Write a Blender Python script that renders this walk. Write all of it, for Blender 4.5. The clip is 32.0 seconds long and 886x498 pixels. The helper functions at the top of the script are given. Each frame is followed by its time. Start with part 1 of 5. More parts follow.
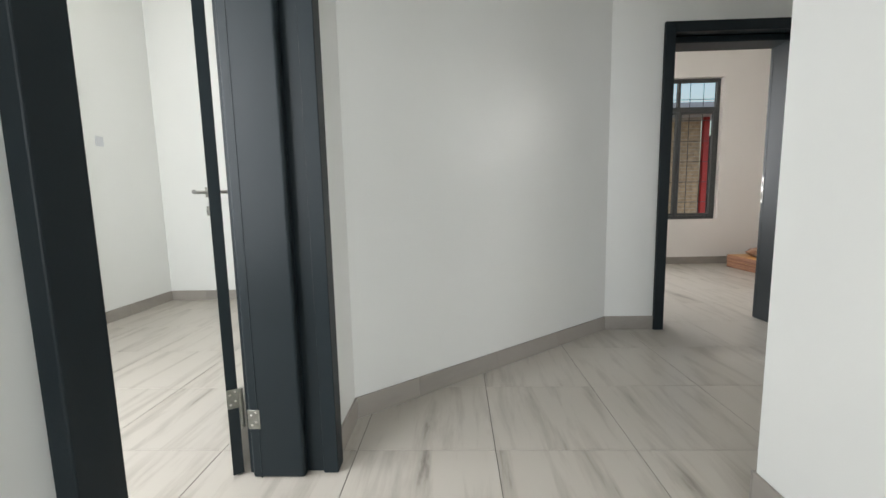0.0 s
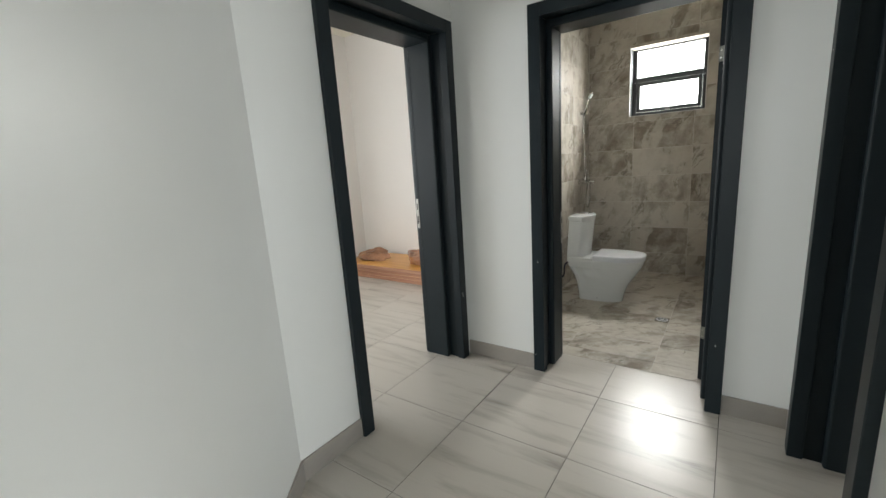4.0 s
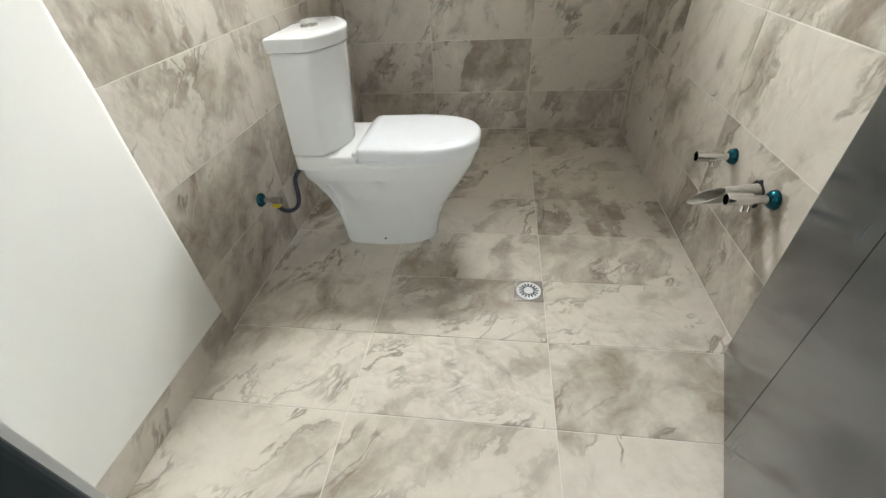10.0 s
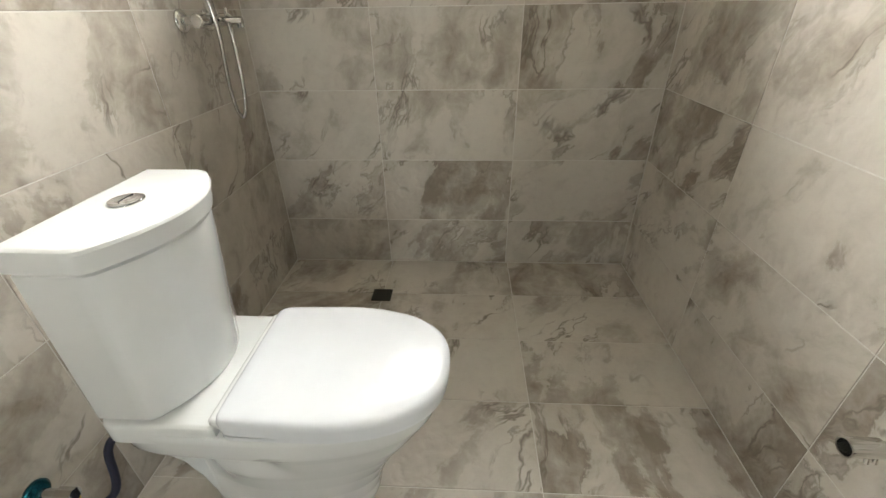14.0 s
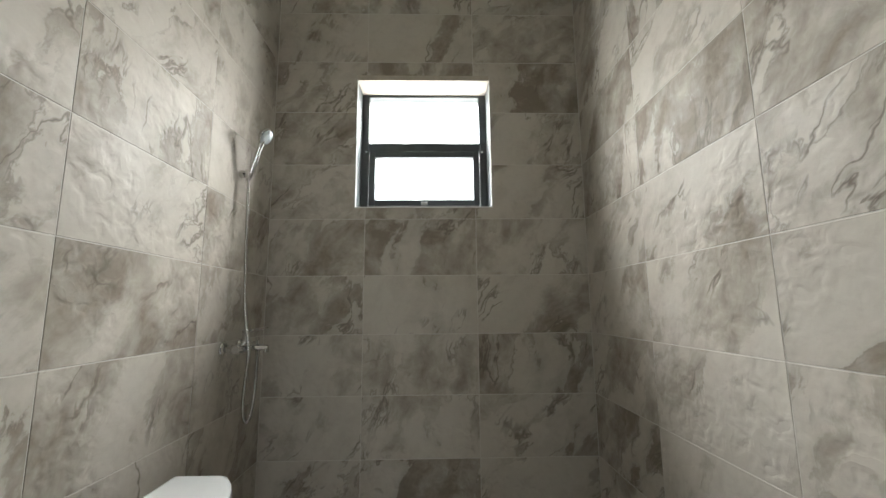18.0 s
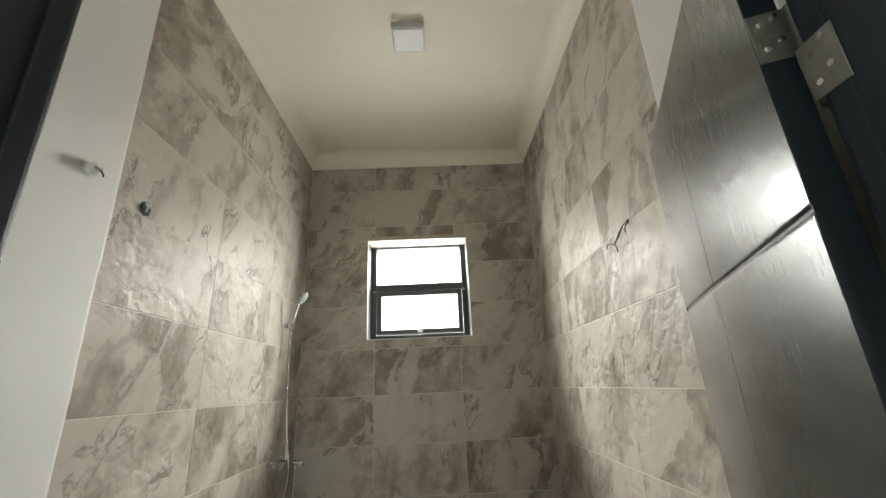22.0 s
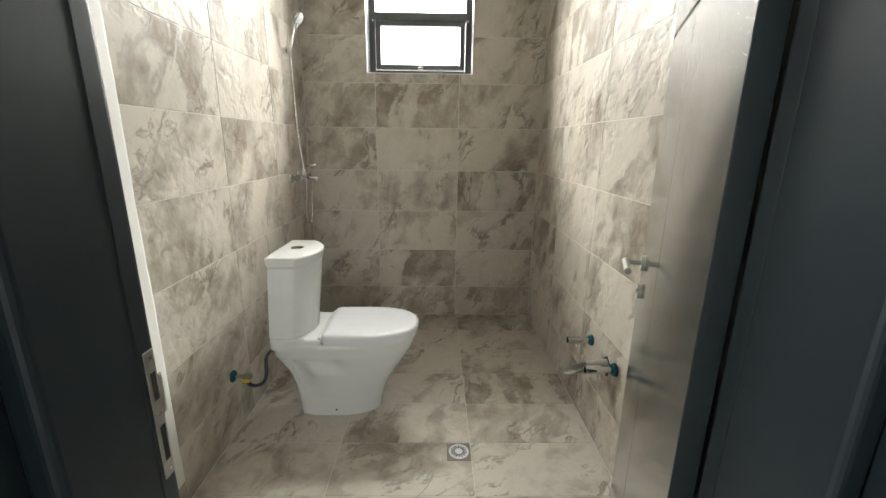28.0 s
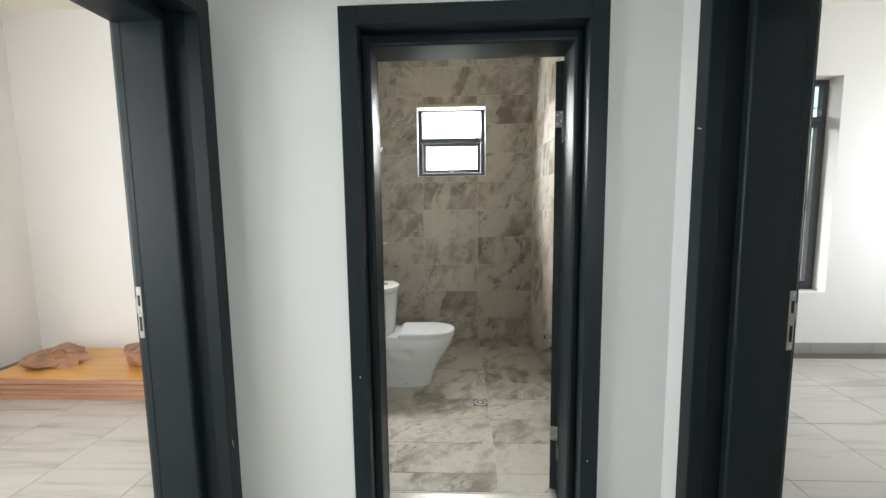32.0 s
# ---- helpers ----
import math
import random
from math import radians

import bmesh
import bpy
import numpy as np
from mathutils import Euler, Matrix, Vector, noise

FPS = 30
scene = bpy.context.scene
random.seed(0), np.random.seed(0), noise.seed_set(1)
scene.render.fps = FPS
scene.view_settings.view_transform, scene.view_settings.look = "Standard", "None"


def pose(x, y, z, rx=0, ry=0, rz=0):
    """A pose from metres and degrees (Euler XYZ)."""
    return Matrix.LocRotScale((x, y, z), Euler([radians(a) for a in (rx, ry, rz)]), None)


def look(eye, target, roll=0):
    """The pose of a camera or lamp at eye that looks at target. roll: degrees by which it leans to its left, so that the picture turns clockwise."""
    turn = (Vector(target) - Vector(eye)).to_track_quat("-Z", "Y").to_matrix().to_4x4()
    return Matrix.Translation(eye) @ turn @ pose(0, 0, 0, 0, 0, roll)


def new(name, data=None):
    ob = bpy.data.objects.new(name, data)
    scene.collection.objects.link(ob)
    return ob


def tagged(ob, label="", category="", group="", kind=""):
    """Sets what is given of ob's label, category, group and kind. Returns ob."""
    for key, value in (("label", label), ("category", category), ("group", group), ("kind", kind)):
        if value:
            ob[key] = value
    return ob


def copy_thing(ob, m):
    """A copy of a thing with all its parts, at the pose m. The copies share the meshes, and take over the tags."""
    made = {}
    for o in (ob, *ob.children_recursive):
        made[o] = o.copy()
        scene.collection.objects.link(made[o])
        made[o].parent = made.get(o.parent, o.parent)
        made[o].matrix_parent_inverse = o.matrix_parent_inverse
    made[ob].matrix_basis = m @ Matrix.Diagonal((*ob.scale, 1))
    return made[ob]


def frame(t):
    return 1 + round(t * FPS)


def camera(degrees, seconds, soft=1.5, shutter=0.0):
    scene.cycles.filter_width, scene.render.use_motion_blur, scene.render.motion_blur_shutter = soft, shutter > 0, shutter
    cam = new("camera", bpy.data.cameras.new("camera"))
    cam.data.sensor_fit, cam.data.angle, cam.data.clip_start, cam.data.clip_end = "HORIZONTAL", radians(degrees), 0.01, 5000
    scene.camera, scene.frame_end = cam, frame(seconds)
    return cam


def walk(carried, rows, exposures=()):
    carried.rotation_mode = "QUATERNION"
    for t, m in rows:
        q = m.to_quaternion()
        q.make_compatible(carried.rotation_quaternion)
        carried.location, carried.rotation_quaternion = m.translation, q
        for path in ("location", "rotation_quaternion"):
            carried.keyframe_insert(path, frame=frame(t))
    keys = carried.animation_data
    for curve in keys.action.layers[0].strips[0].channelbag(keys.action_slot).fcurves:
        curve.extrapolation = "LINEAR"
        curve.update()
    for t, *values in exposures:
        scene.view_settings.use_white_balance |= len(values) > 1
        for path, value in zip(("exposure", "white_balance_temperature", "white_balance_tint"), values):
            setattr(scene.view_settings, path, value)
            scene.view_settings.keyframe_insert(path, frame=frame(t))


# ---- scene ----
# ---- the camera and its walk ----
cam = camera(94.53, 32.0)


def stand(x, y, z, yaw, pitch, roll):
    """Eye, yaw to the left of +y, pitch up and roll, in degrees."""
    a, p = radians(yaw), radians(pitch)
    ahead = Vector((-math.sin(a) * math.cos(p), math.cos(a) * math.cos(p), math.sin(p)))
    return look((x, y, z), Vector((x, y, z)) + ahead, roll)


# seconds, x, y, z, yaw, pitch, roll
PATH = [
    (0, 3.160, -5.553, 1.080, 91.95, -6.98, -1.21),
    (0.5, 2.917, -5.643, 1.095, 91.07, -10.10, -1.58),
    (1, 2.755, -5.649, 1.204, 88.71, -12.12, -3.01),
    (1.5, 2.501, -5.569, 1.262, 83.55, -14.79, -3.31),
    (2, 2.243, -5.472, 1.307, 74.67, -14.90, -4.13),
    (2.5, 2.016, -5.528, 1.373, 63.86, -15.41, -4.41),
    (3, 1.847, -5.505, 1.416, 52.31, -13.37, -4.97),
    (3.5, 1.646, -5.432, 1.445, 43.05, -12.28, -4.31),
    (5.5, 1.100, -4.810, 1.395, 16.84, -11.26, -3.70),
    (6, 0.975, -4.561, 1.372, 10.74, -11.57, -3.44),
    (6.5, 0.975, -4.294, 1.359, 6.22, -13.04, -2.96),
    (7, 0.985, -4.004, 1.205, 3.50, -13.57, -1.89),
    (7.5, 0.936, -3.672, 1.157, 2.81, -16.09, -1.75),
    (8, 0.934, -3.451, 1.147, 4.03, -18.71, -0.99),
    (8.5, 0.945, -3.201, 1.154, 4.94, -22.14, -1.32),
    (9, 0.895, -2.985, 1.138, 5.01, -26.70, -1.25),
    (9.5, 0.882, -2.848, 1.128, 6.20, -32.54, -2.08),
    (10, 0.936, -2.680, 1.117, 9.50, -38.74, -4.09),
    (10.5, 0.962, -2.561, 1.113, 11.00, -43.91, -5.00),
    (11, 0.945, -2.452, 1.096, 8.91, -46.07, -4.49),
    (11.5, 0.890, -2.297, 1.098, 5.45, -45.66, -3.10),
    (12, 0.862, -2.193, 1.095, 3.39, -43.97, -1.83),
    (12.5, 0.859, -2.101, 1.093, 3.42, -41.93, -1.26),
    (13, 0.880, -1.959, 1.106, 4.11, -39.13, -1.08),
    (13.5, 0.885, -1.869, 1.125, 3.80, -34.95, -0.63),
    (14, 0.892, -1.827, 1.155, 3.43, -30.53, -0.98),
    (14.5, 0.884, -1.811, 1.180, 1.96, -25.65, -0.70),
    (15, 0.880, -1.829, 1.215, 0.98, -20.39, -0.32),
    (15.5, 0.868, -1.852, 1.238, 0.25, -15.01, 0.28),
    (17.5, 0.886, -2.069, 1.293, -0.51, 5.54, -0.30),
    (18, 0.874, -2.171, 1.292, -1.43, 8.25, -0.48),
    (18.5, 0.876, -2.280, 1.319, -1.68, 9.91, -0.78),
    (19, 0.880, -2.396, 1.348, -1.56, 10.53, -1.20),
    (19.5, 0.918, -2.527, 1.383, -1.01, 11.07, -1.44),
    (20, 0.929, -2.612, 1.402, -1.26, 12.17, -1.27),
    (20.5, 0.893, -2.683, 1.426, -2.24, 13.74, -1.30),
    (21, 0.869, -2.770, 1.449, -2.97, 15.48, -1.80),
    (21.5, 0.882, -2.861, 1.472, -2.61, 17.24, -2.25),
    (22, 0.943, -2.938, 1.504, -1.50, 18.54, -2.71),
    (22.5, 0.982, -2.984, 1.543, -0.36, 18.89, -3.09),
    (23, 0.990, -2.986, 1.562, 0.38, 18.15, -2.96),
    (23.5, 0.997, -2.996, 1.561, 1.07, 16.27, -2.42),
    (24, 1.004, -3.022, 1.543, 1.74, 13.19, -1.77),
    (24.5, 0.998, -3.042, 1.519, 2.15, 9.65, -1.47),
    (25, 0.994, -3.064, 1.486, 2.45, 6.14, -1.08),
    (25.5, 0.992, -3.066, 1.454, 2.23, 2.18, -0.91),
    (26, 0.974, -3.046, 1.416, 1.50, -2.32, -0.85),
    (26.5, 0.950, -3.024, 1.366, 0.68, -6.34, -0.79),
    (28.5, 0.959, -3.233, 1.365, -1.14, -15.26, 0.89),
    (29, 1.008, -3.393, 1.362, -0.38, -13.95, 0.92),
    (29.5, 0.999, -3.545, 1.364, -0.14, -11.38, 0.27),
    (30, 0.940, -3.736, 1.361, -0.25, -8.13, -0.35),
    (30.5, 0.945, -3.880, 1.340, 0.52, -5.36, -0.72),
    (31, 0.977, -4.108, 1.305, 1.50, -3.93, -0.84),
    (31.5, 0.931, -4.314, 1.385, 1.78, -4.53, -0.95),
    (32, 0.923, -4.568, 1.519, 2.54, -6.11, -0.73),
]
# seconds, stops, kelvin, tint
EXPOSURES = [(0, -1.05, 6400, 10), (3.5, -0.9, 6400, 8), (6.0, -0.45, 6150, 6), (7.0, -0.14, 6300, 5), (8.1, -0.12, 6300, 7), (9.0, 0.25, 6200, 9), (11.0, 0.14, 6300, 8), (13.0, 0.2, 6400, 8), (15.0, 0.0, 6500, 9),
             (17.5, -0.95, 6200, 8), (19.0, -0.98, 6100, 7), (22.0, -0.85, 6500, 7), (24.0, -0.58, 6500, 7), (25.0, -0.52, 6450, 8), (26.5, -0.36, 6400, 7), (29.0, -0.2, 6550, 8), (30.0, -0.33, 6550, 9),
             (31.0, -0.05, 6450, 7), (32.0, -0.38, 6250, 7)]
walk(cam, [(t, stand(*row)) for t, *row in PATH], EXPOSURES)

# ---- world and light ----
world = bpy.data.worlds.new("overcast")
scene.world = world
world.use_nodes = True
wt = world.node_tree
sky = wt.nodes.new("ShaderNodeTexSky")
sky.sky_type, sky.sun_disc = "NISHITA", False
sky.sun_elevation, sky.sun_rotation = radians(48), radians(200)
sky.air_density, sky.dust_density = 1.6, 4.0
wt.nodes["Background"].inputs["Strength"].default_value = 0.40
wt.links.new(sky.outputs[0], wt.nodes["Background"].inputs["Color"])


def lamp(name, kind, m, energy, colour=(1, 1, 1), size=1.0, size_y=None, angle=None, spread=None):
    data = bpy.data.lights.new(name, kind)
    data.energy, data.color = energy, colour
    if kind == "AREA":
        data.shape, data.size, data.size_y = "RECTANGLE", size, size_y or size
        if spread:
            data.spread = radians(spread)
    if angle:
        data.angle = radians(angle)
    ob = new(name, data)
    ob.matrix_world = m
    return ob


lamp("sun", "SUN", pose(0, 0, 8, 42, 0, 160), 1.2, (1, 0.96, 0.9), angle=14)
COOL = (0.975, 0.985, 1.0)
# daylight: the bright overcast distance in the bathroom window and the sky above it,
# then lamps added in unseen openings to brighten the other rooms and the corridor
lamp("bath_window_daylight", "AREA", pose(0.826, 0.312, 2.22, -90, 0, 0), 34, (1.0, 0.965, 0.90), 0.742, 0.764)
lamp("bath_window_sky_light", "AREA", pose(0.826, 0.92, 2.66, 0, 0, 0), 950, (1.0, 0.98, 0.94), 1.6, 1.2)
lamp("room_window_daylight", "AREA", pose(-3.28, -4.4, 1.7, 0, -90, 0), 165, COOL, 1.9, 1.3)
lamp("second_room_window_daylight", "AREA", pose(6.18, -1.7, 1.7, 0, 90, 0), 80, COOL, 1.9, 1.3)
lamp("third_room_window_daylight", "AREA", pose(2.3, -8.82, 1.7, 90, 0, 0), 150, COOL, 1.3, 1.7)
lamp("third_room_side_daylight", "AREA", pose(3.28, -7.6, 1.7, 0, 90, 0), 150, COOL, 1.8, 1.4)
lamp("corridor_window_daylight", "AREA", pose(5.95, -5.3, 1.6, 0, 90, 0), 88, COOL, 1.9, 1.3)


# ---- materials ----
def material(name, build):
    m = bpy.data.materials.new(name)
    m.use_nodes = True
    nt = m.node_tree
    build(nt, nt.nodes["Principled BSDF"], lambda kind, **kw: node(nt, kind, **kw), nt.links.new)
    return m


def node(nt, kind, **kw):
    n = nt.nodes.new("ShaderNode" + kind)
    for k, v in kw.items():
        if k in n.inputs:
            n.inputs[k].default_value = v
    return n


def ramp(nt, stops):
    n = nt.nodes.new("ShaderNodeValToRGB")
    els = n.color_ramp.elements
    while len(els) < len(stops):
        els.new(0.5)
    for e, (p, c) in zip(els, stops):
        e.position = p
        e.color = (*c, 1) if len(c) == 3 else c
    return n


def grey(v):
    return (v, v, v)


def simple(name, colour, rough=0.5, metal=0.0, vary=0.08, scale=18.0, bump=0.0, bump_scale=120.0, coat=0.0):
    def build(nt, p, n, link):
        tc = n("TexCoord")
        a = n("TexNoise", Scale=scale, Detail=6.0, Roughness=0.6)
        link(tc.outputs["Object"], a.inputs["Vector"])
        lo, hi = [max(c * (1 - vary), 0) for c in colour], [min(c * (1 + vary), 1) for c in colour]
        r = ramp(nt, [(0.3, lo), (0.7, hi)])
        link(a.outputs["Fac"], r.inputs["Fac"])
        link(r.outputs["Color"], p.inputs["Base Color"])
        p.inputs["Roughness"].default_value, p.inputs["Metallic"].default_value = rough, metal
        p.inputs["Coat Weight"].default_value = coat
        if bump:
            f = n("TexNoise", Scale=bump_scale, Detail=4.0)
            link(tc.outputs["Object"], f.inputs["Vector"])
            b = n("Bump", Strength=bump, Distance=0.002)
            link(f.outputs["Fac"], b.inputs["Height"])
            link(b.outputs["Normal"], p.inputs["Normal"])
    return material(name, build)


def wall_paint(name, colour, rough):
    def build(nt, p, n, link):
        tc = n("TexCoord")
        big = n("TexNoise", Scale=1.3, Detail=4.0, Roughness=0.55)
        link(tc.outputs["Object"], big.inputs["Vector"])
        r = ramp(nt, [(0.3, [c * 0.97 for c in colour]), (0.7, colour)])
        link(big.outputs["Fac"], r.inputs["Fac"])
        link(r.outputs["Color"], p.inputs["Base Color"])
        p.inputs["Roughness"].default_value = rough
        wave = n("TexNoise", Scale=2.2, Detail=3.0, Roughness=0.5)
        fine = n("TexNoise", Scale=160.0, Detail=3.0)
        for t in (wave, fine):
            link(tc.outputs["Object"], t.inputs["Vector"])
        b1 = n("Bump", Strength=0.35, Distance=0.02)
        b2 = n("Bump", Strength=0.12, Distance=0.001)
        link(wave.outputs["Fac"], b1.inputs["Height"])
        link(fine.outputs["Fac"], b2.inputs["Height"])
        link(b1.outputs["Normal"], b2.inputs["Normal"])
        link(b2.outputs["Normal"], p.inputs["Normal"])
    return material(name, build)


def marble_tile(name, light, mid, dark, relief, rough):
    """Grey-beige stone print: slanting flow, clouded patches, pale fields, thin dark veins; each tile is another cut of it."""
    def build(nt, p, n, link):
        def calc(op, a, b, c=None):
            m = n("Math")
            m.operation = op
            for i, v in enumerate((a, b, c)):
                if v is None:
                    continue
                if isinstance(v, (int, float)):
                    m.inputs[i].default_value = v
                else:
                    link(v, m.inputs[i])
            return m.outputs[0]

        def vec(op, a, b):
            m = n("VectorMath")
            m.operation = op
            for i, v in enumerate((a, b)):
                if isinstance(v, tuple):
                    m.inputs[i].default_value = v
                else:
                    link(v, m.inputs[i])
            return m.outputs[0]

        def tex(at, scale, detail, roughness=0.55, distort=0.0):
            t = n("TexNoise", Scale=scale, Detail=detail, Roughness=roughness, Distortion=distort)
            link(at, t.inputs["Vector"])
            return t

        def step(value, *stops):
            r = ramp(nt, [(q, grey(v)) for q, v in stops])
            link(value, r.inputs["Fac"])
            return r.outputs["Color"]

        def mixed(factor, a, b):
            m = nt.nodes.new("ShaderNodeMix")
            m.data_type = "RGBA"
            link(factor, m.inputs["Factor"])
            for key, v in (("A", a), ("B", b)):
                if isinstance(v, (tuple, list)):
                    m.inputs[key].default_value = (*v, 1)
                else:
                    link(v, m.inputs[key])
            return m.outputs["Result"]

        tc, info = n("TexCoord"), n("ObjectInfo")
        rnd = info.outputs["Random"]
        comb = n("CombineXYZ")
        for i, f in enumerate((137.0, 291.0, 53.0)):
            link(calc("MULTIPLY", rnd, f), comb.inputs[i])
        here = vec("ADD", tc.outputs["Object"], comb.outputs[0])
        # folds of the stone bend the whole print
        fold = tex(here, 3.4, 4.0, 0.55)
        bent = vec("ADD", here, vec("MULTIPLY", vec("SUBTRACT", fold.outputs["Color"], (0.5, 0.5, 0.5)), (0.17, 0.17, 0.17)))
        turn = n("VectorRotate")
        turn.rotation_type = "Z_AXIS"
        link(bent, turn.inputs["Vector"])
        link(calc("MULTIPLY_ADD", calc("FRACT", calc("MULTIPLY", rnd, 7.31), 0.0), 0.9, -1.55), turn.inputs["Angle"])
        flow = vec("MULTIPLY", turn.outputs[0], (0.42, 1.25, 1.0))
        streak = tex(flow, 5.2, 9.0, 0.60, 0.25).outputs["Fac"]
        cloud = tex(bent, 2.7, 5.0, 0.55).outputs["Fac"]
        grain = tex(here, 34.0, 6.0, 0.65).outputs["Fac"]
        blot = tex(bent, 9.5, 7.0, 0.62, 0.3).outputs["Fac"]
        lean = calc("MULTIPLY_ADD", rnd, 0.13, -0.065)
        tone = calc("MULTIPLY_ADD", streak, 0.56, calc("MULTIPLY_ADD", cloud, 0.44, lean))
        tone = calc("MULTIPLY_ADD", calc("SUBTRACT", blot, 0.5), 0.40, tone)
        body = ramp(nt, [(0.34, dark), (0.43, [0.4 * a + 0.6 * b for a, b in zip(dark, mid)]), (0.49, mid), (0.55, [0.35 * a + 0.65 * b for a, b in zip(mid, light)]), (0.64, light)])
        link(tone, body.inputs["Fac"])
        # pale fields with a broken edge on one side
        edge = calc("MULTIPLY_ADD", calc("SUBTRACT", blot, 0.5), 0.20, tex(flow, 2.6, 7.0, 0.6).outputs["Fac"])
        field = step(edge, (0.505, 0.0), (0.525, 0.55), (0.62, 0.75))
        stone = mixed(field, body.outputs["Color"], light)
        # veins follow the flow and come and go
        line = calc("ABSOLUTE", calc("SUBTRACT", tex(flow, 3.1, 5.0, 0.55, 0.5).outputs["Fac"], 0.5), 0.0)
        thin = step(line, (0.0, 0.85), (0.006, 0.55), (0.016, 0.0))
        part_of = step(tex(here, 3.6, 2.0).outputs["Fac"], (0.50, 0.0), (0.60, 1.0))
        rim = step(calc("ABSOLUTE", calc("SUBTRACT", edge, 0.508), 0.0), (0.0, 0.55), (0.007, 0.3), (0.014, 0.0))
        vein = calc("MAXIMUM", calc("MULTIPLY", thin, part_of), calc("MULTIPLY", rim, part_of))
        stone = mixed(vein, stone, [c * 0.72 for c in dark])
        stone = mixed(step(grain, (0.50, 0.0), (0.72, 0.16)), stone, [c * 0.8 for c in mid])
        link(stone, p.inputs["Base Color"])
        p.inputs["Specular IOR Level"].default_value = 0.055
        link(step(tone, (0.35, rough * 1.2), (0.65, rough * 0.85)), p.inputs["Roughness"])
        # pressed slate relief: small flakes in patches, and a fine grain
        crease = tex(here, 19.0, 1.6, 0.45, 0.3).outputs["Fac"]
        ridge = step(crease, (0.34, 0.0), (0.48, 0.6), (0.64, 1.0))
        patch = step(tex(here, 3.5, 1.0).outputs["Fac"], (0.42, 0.15), (0.58, 1.0))
        b = n("Bump", Strength=relief, Distance=0.0034)
        link(calc("MULTIPLY", ridge, patch), b.inputs["Height"])
        g = n("Bump", Strength=0.05, Distance=0.001)
        link(grain, g.inputs["Height"])
        link(b.outputs["Normal"], g.inputs["Normal"])
        link(g.outputs["Normal"], p.inputs["Normal"])
    return material(name, build)


def streak_tile(name, light, mid, dark, rough):
    """Pale grey porcelain with long streaks along x; each tile another cut."""
    def build(nt, p, n, link):
        tc, info = n("TexCoord"), n("ObjectInfo")
        comb = n("CombineXYZ")
        for i, f in enumerate((17.0, 61.0, 23.0)):
            m = n("Math")
            m.operation = "MULTIPLY"
            m.inputs[1].default_value = f
            link(info.outputs["Random"], m.inputs[0])
            link(m.outputs[0], comb.inputs[i])
        mp = n("Mapping")
        mp.inputs["Scale"].default_value = (0.45, 3.7, 1.0)
        mp.inputs["Rotation"].default_value = (0, 0, 0.12)
        link(tc.outputs["Object"], mp.inputs["Vector"])
        add = n("VectorMath")
        add.operation = "ADD"
        link(mp.outputs[0], add.inputs[0])
        link(comb.outputs[0], add.inputs[1])
        a = n("TexNoise", Scale=2.6, Detail=7.0, Roughness=0.6, Distortion=0.35)
        link(add.outputs[0], a.inputs["Vector"])
        r = ramp(nt, [(0.25, dark), (0.36, mid), (0.50, light), (0.8, [c * 1.03 for c in light])])
        link(a.outputs["Fac"], r.inputs["Fac"])
        link(r.outputs["Color"], p.inputs["Base Color"])
        p.inputs["Specular IOR Level"].default_value = 0.36
        p.inputs["Roughness"].default_value = rough
        b = n("Bump", Strength=0.08, Distance=0.004)
        w = n("TexNoise", Scale=5.0, Detail=2.0)
        link(tc.outputs["Object"], w.inputs["Vector"])
        link(w.outputs["Fac"], b.inputs["Height"])
        link(b.outputs["Normal"], p.inputs["Normal"])
    return material(name, build)


